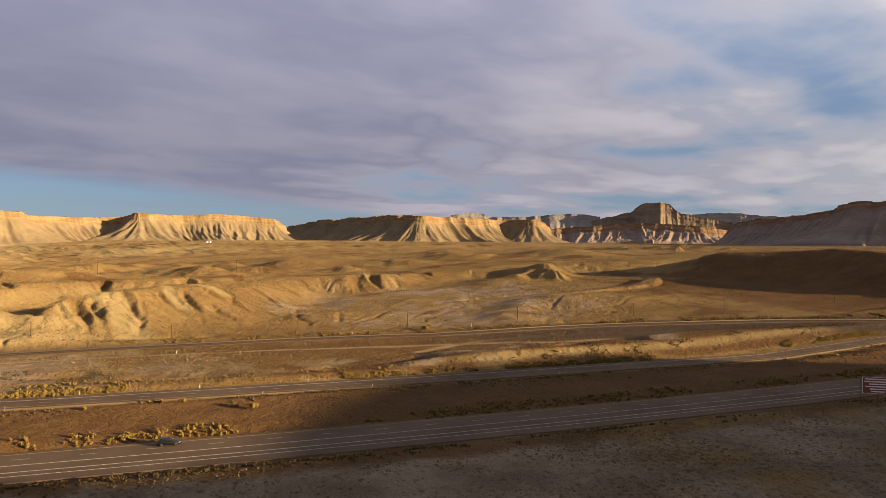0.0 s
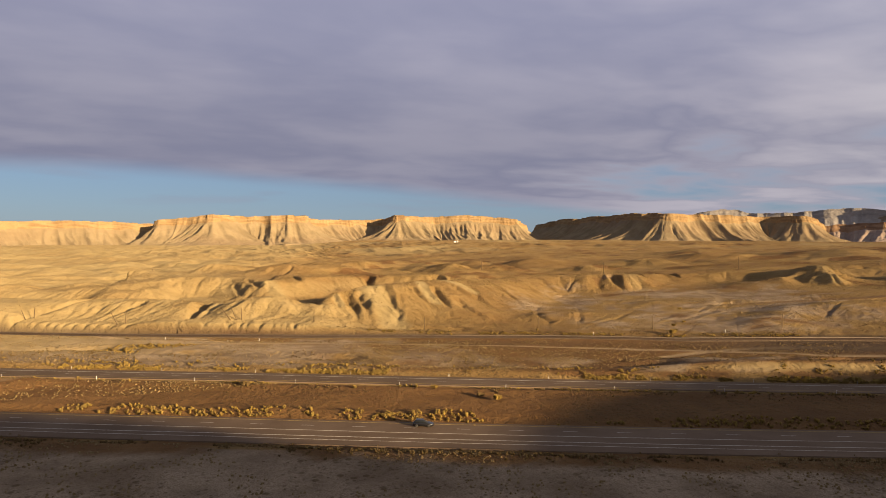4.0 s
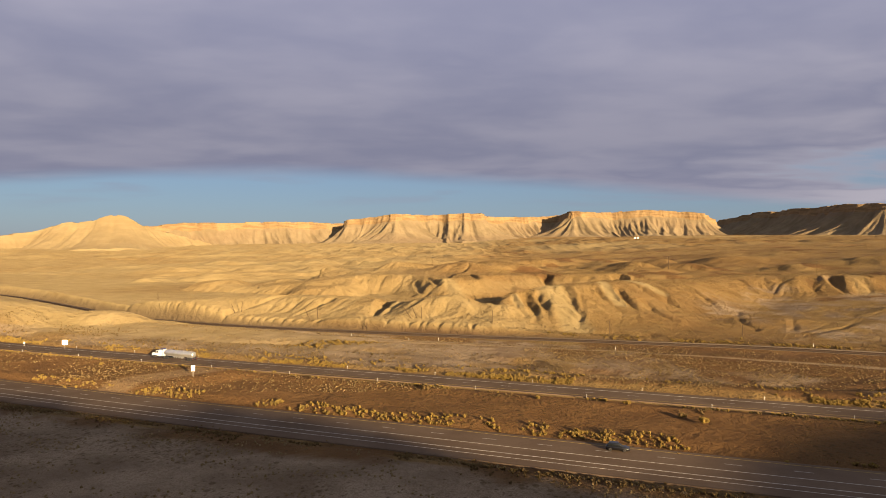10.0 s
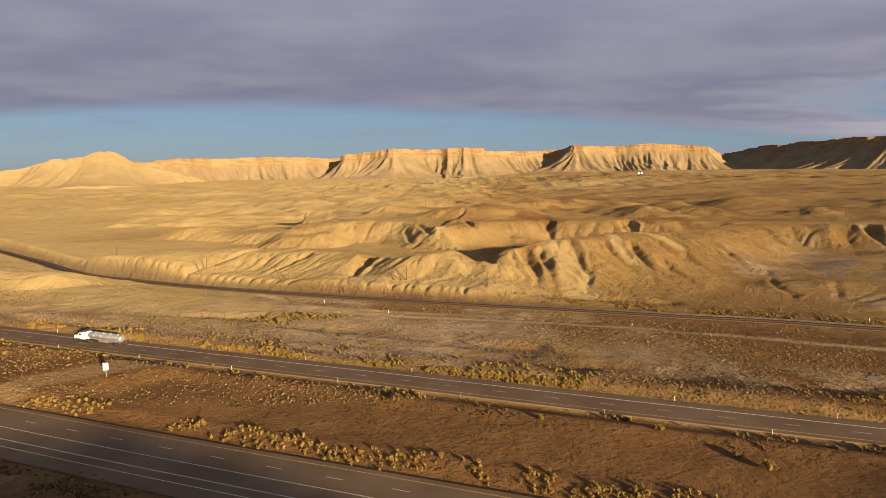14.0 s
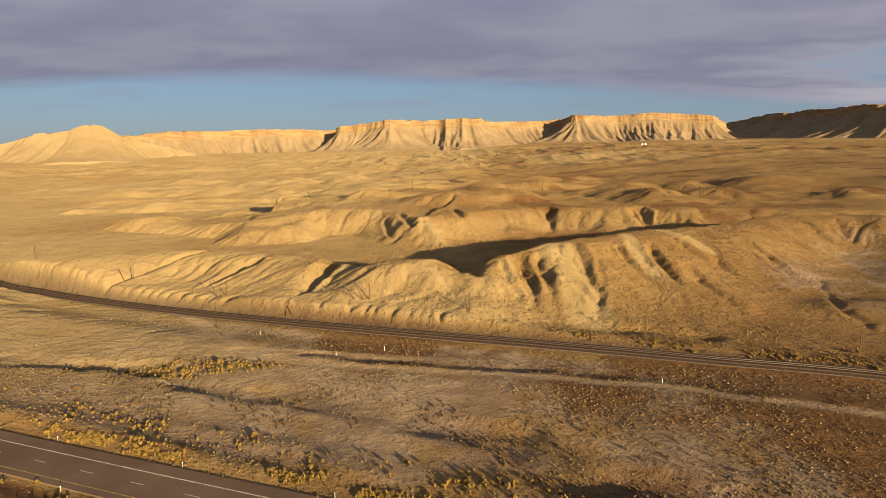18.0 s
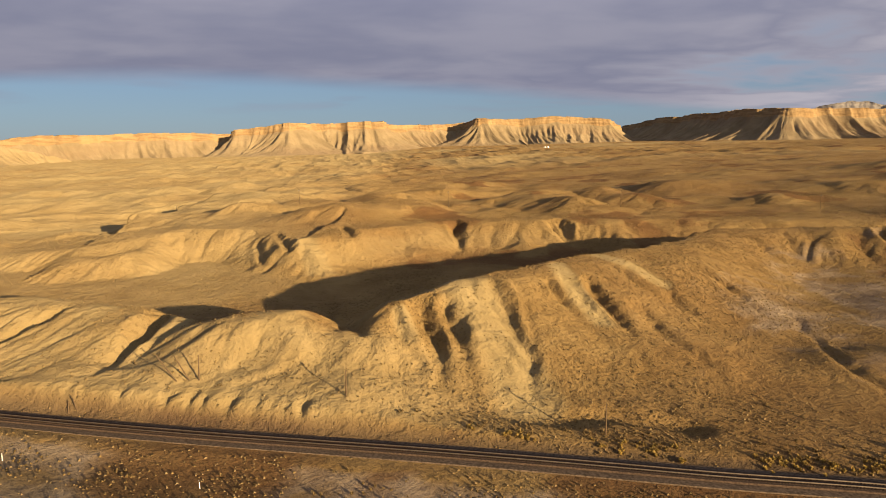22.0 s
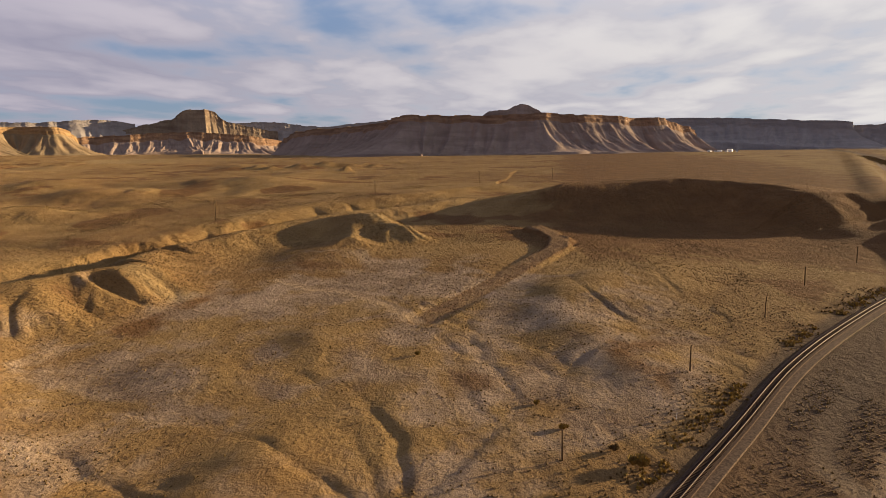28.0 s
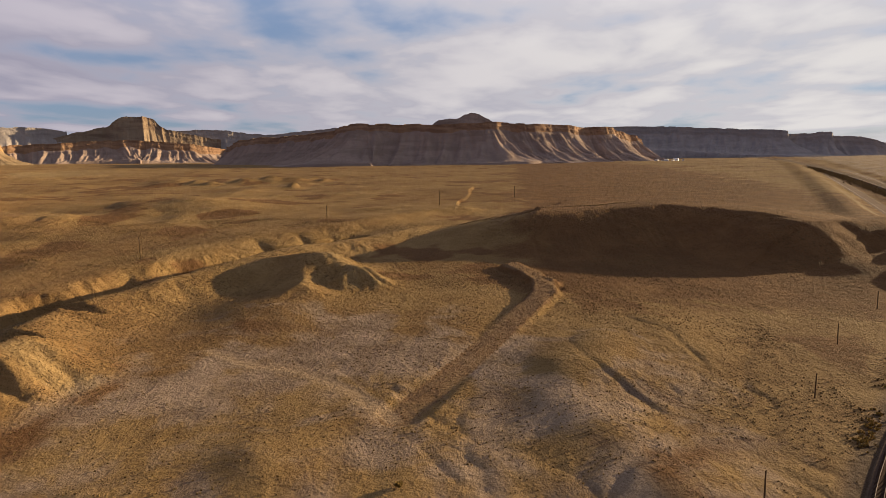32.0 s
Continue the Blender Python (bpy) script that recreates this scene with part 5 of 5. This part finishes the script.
STRAW = leaf_look(((0.25, 0.18, 0.095), (0.19, 0.132, 0.065), (0.12, 0.084, 0.04)))


def clump(rng, count, tall, spread):
    """Slim leaves that fan out of one root: three places for each."""
    turn, lean = rng.uniform(0, 2 * math.pi, count), rng.uniform(0.05, 1.25, count)
    length = tall * rng.uniform(0.55, 1.0, count)
    root = np.stack([spread * 0.35 * np.cos(turn) * rng.uniform(0, 1, count), spread * 0.35 * np.sin(turn) * rng.uniform(0, 1, count), np.zeros(count) - 0.03], -1)
    tip = root + np.stack([np.cos(turn) * np.sin(lean) * spread * length / tall, np.sin(turn) * np.sin(lean) * spread * length / tall, np.cos(lean * 0.8) * length], -1)
    across = np.stack([-np.sin(turn), np.cos(turn), 0 * turn], -1) * (0.16 * spread + 0.05) * rng.uniform(0.6, 1.3, count)[:, None]
    mid = (root + tip) / 2 + [0, 0, 0.08 * tall]
    return np.stack([root, mid - across, tip, mid + across], 1)


def cushion(rng, count):
    """Low rounded tufts with a ragged rim: each of eight leaf-shaped patches over a dome, and a few blades."""
    out = []
    for k in range(count):
        a0, a1 = 2 * math.pi * k / count + rng.uniform(-0.2, 0.2), 2 * math.pi * (k + 1.25) / count + rng.uniform(-0.2, 0.2)
        r, h = rng.uniform(0.5, 0.85), rng.uniform(0.55, 1.0)
        mid = (a0 + a1) / 2
        out.append([(r * math.cos(a0), r * math.sin(a0), -0.05), (r * math.cos(a1), r * math.sin(a1), -0.05), (0.42 * r * math.cos(mid + 0.5), 0.42 * r * math.sin(mid + 0.5), h), (0.42 * r * math.cos(mid - 0.5), 0.42 * r * math.sin(mid - 0.5), h * rng.uniform(0.7, 1))])
    out.append([(-0.4, -0.3, 0.6), (0.4, -0.35, 0.7), (0.35, 0.4, 0.75), (-0.4, 0.35, 0.65)])
    return np.array(out)


def scatter(name, label, xs, ys, tall, count, mat, seed, category="shrubs", low=False):
    """Many low shrubs in one mesh."""
    rng = np.random.default_rng(seed)
    kinds = [cushion(rng, count) if low else clump(rng, count, 1.0, 0.75) for _ in range(12)]
    size = tall * rng.uniform(0.6, 1.35, len(xs))
    turn = rng.uniform(0, 2 * math.pi, len(xs))
    pick = rng.integers(0, 12, len(xs))
    leaf = np.stack(kinds)[pick] * size[:, None, None, None]
    c, s = np.cos(turn)[:, None, None], np.sin(turn)[:, None, None]
    x, y = leaf[..., 0] * c - leaf[..., 1] * s, leaf[..., 0] * s + leaf[..., 1] * c
    zs = ground_z(xs, ys)
    co = np.stack([x + xs[:, None, None], y + ys[:, None, None], leaf[..., 2] + zs[:, None, None]], -1).reshape(-1, 3)
    n = len(co) // 4
    mesh = bpy.data.meshes.new(name)
    mesh.vertices.add(len(co))
    mesh.vertices.foreach_set("co", co.astype(np.float32).ravel())
    mesh.loops.add(4 * n)
    mesh.loops.foreach_set("vertex_index", np.arange(4 * n, dtype=np.int32))
    mesh.polygons.add(n)
    mesh.polygons.foreach_set("loop_start", np.arange(0, 4 * n, 4, dtype=np.int32))
    mesh.update(calc_edges=True)
    tagged(part(name, mesh, mat), label, category, kind="stuff")


rng = np.random.default_rng(3)


def strip_of(line, lo, hi, off, wide, count):
    """Places along a road, off to its side, in drifts."""
    x = rng.uniform(lo, hi, count * 3)
    y = line(x) + off + rng.normal(0, wide, count * 3)
    keep = fbm(x / 9, y / 9, 3, 60) + 0.6 * fbm(x / 40, y / 40, 2, 61) > -0.02
    return x[keep][:count], y[keep][:count]


def rail_y(x):
    return np.interp(x, [p[0] for p in RAIL], [p[1] for p in RAIL])


rows = [strip_of(road_2, -230, 330, 10.8, 1.0, 3000), strip_of(road_2, -230, 260, 19, 3.0, 420), strip_of(road_2, -201.7, 330, -9.5, 1.6, 420), strip_of(road_1, -160, 260, 21, 1.8, 900), strip_of(rail_y, 40, 400, 7.2, 1.2, 700)]
px, py = np.concatenate([r[0] for r in rows]), np.concatenate([r[1] for r in rows])
ang, far_off = rng.uniform(0, 6.28, 240), rng.uniform(0, 1, 240) ** 0.6
px, py = np.concatenate([px, -46 + 22 * far_off * np.cos(ang)]), np.concatenate([py, 279 + 6 * far_off * np.sin(ang)])
scatter("rabbitbrush", "yellow rabbitbrush in drifts along the roadsides", px, py, 0.8, 20, YELLOW, 1)
rows = [strip_of(road_2, -220, 340, 26, 5.0, 900), strip_of(road_2, -220, 200, 42, 7.0, 800), strip_of(road_1, -160, 260, -9.5, 2.6, 1500), strip_of(rail_y, 30, 330, 10, 3.5, 600), strip_of(rail_y, -60, 200, -22, 5.0, 260), strip_of(road_2, -180, 300, -13, 3.0, 700)]
scatter("sagebrush", "dark dry sagebrush in patches on the low ground", np.concatenate([r[0] for r in rows]), np.concatenate([r[1] for r in rows]), 0.55, 22, OLIVE, 2)
cx, cy = rng.uniform(-235, 560, 420000), rng.uniform(190, 640, 420000)
ci, cj = np.clip(np.searchsorted(gx, cx), 0, len(gx) - 1), np.clip(np.searchsorted(gy, cy), 0, len(gy) - 1)
near_by = 1.0 / (1 + (np.hypot(cx - 110, cy - 300) / 190) ** 2)
keep = rng.uniform(0, 1, len(cx)) < 0.95 * SCRUB[cj, ci] * (0.3 + 0.7 * near_by) + 0.004
cx, cy = cx[keep][:90000], cy[keep][:90000]
half = rng.uniform(0, 1, len(cx)) < 0.5
scatter("desert_tufts", "small dry tufts dotted over the slopes", cx[half], cy[half], 0.34, 3, DRY, 4, low=True)
scatter("dry_grass", "straw-coloured bunches of dry grass on the slopes", cx[~half], cy[~half], 0.36, 3, STRAW, 5, low=True)
vx = rng.uniform(-170, 260, 30000)
vy = road_1(vx) - 5 - 75 * rng.uniform(0, 1, 30000) ** 1.5
dense = fbm(vx / 11, vy / 11, 4, 71) + 0.5 * fbm(vx / 35, vy / 35, 2, 72) > 0.05
scatter("verge_tufts", "dry brown tufts on the ground beside the near carriageway", vx[dense][:5000], vy[dense][:5000], 0.34, 4, STRAW, 7, low=True)
fx = rng.uniform(430, 1600, 2600)
scatter("trackside_brush", "dark brush along the far railway", fx, rail_y(fx) + rng.normal(0, 5, len(fx)) + 9, 2.2, 10, OLIVE, 6)


def bush(x, y, tall, mat, seed, label):
    """A single shrub: woody stems under a crown of leaves."""
    r = np.random.default_rng(seed)
    thing = tagged(new("shrub"), label, "shrub", "single shrubs by the roads")
    thing.matrix_basis = pose(x, y, lie(x, y) - 0.02)
    stems = bmesh.new()
    for k in range(7):
        a, l = r.uniform(0, 6.28), r.uniform(0.5, 0.9) * tall
        tube(stems, (0, 0, 0), (math.cos(a) * 0.5 * l, math.sin(a) * 0.5 * l, l * 0.8), 0.05, 0.015, 6)
    part("stems", stems, WOOD, thing)
    places = np.concatenate([clump(r, 60, tall * 0.7, tall * 0.5) + [math.cos(a) * d * tall * 0.5, math.sin(a) * d * tall * 0.5, 0.18 * tall] for a, d in zip(r.uniform(0, 6.28, 6), r.uniform(0, 1, 6))]).reshape(-1, 3)
    mesh = bpy.data.meshes.new("crown")
    mesh.from_pydata([tuple(p) for p in places], [], [tuple(range(4 * k, 4 * k + 4)) for k in range(len(places) // 4)])
    part("crown", mesh, mat, thing)


for k, (x, y, tall, mat) in enumerate(((-2.2, 190.4, 1.9, OLIVE), (63.2, 155.6, 2.0, YELLOW), (60, 161, 1.6, OLIVE), (185, 247.5, 3.2, YELLOW), (196, 262, 1.6, YELLOW), (190, 252, 1.7, OLIVE), (132, 281, 1.6, YELLOW), (206, 268, 1.3, YELLOW), (-118, 233, 1.5, YELLOW), (50, 172, 1.5, YELLOW), (28, 178, 1.3, YELLOW), (-50, 277, 2.0, YELLOW), (-42, 281, 1.8, YELLOW), (-56, 280, 1.7, OLIVE), (-38, 277, 1.6, YELLOW), (228, 301, 1.5, YELLOW), (90, 288, 1.2, YELLOW), (115, 280, 1.3, YELLOW))):
    bush(x, y, tall, mat, 100 + k, "tall yellow shrub on the dry ground" if mat is YELLOW else "dark twiggy shrub on the dry ground")
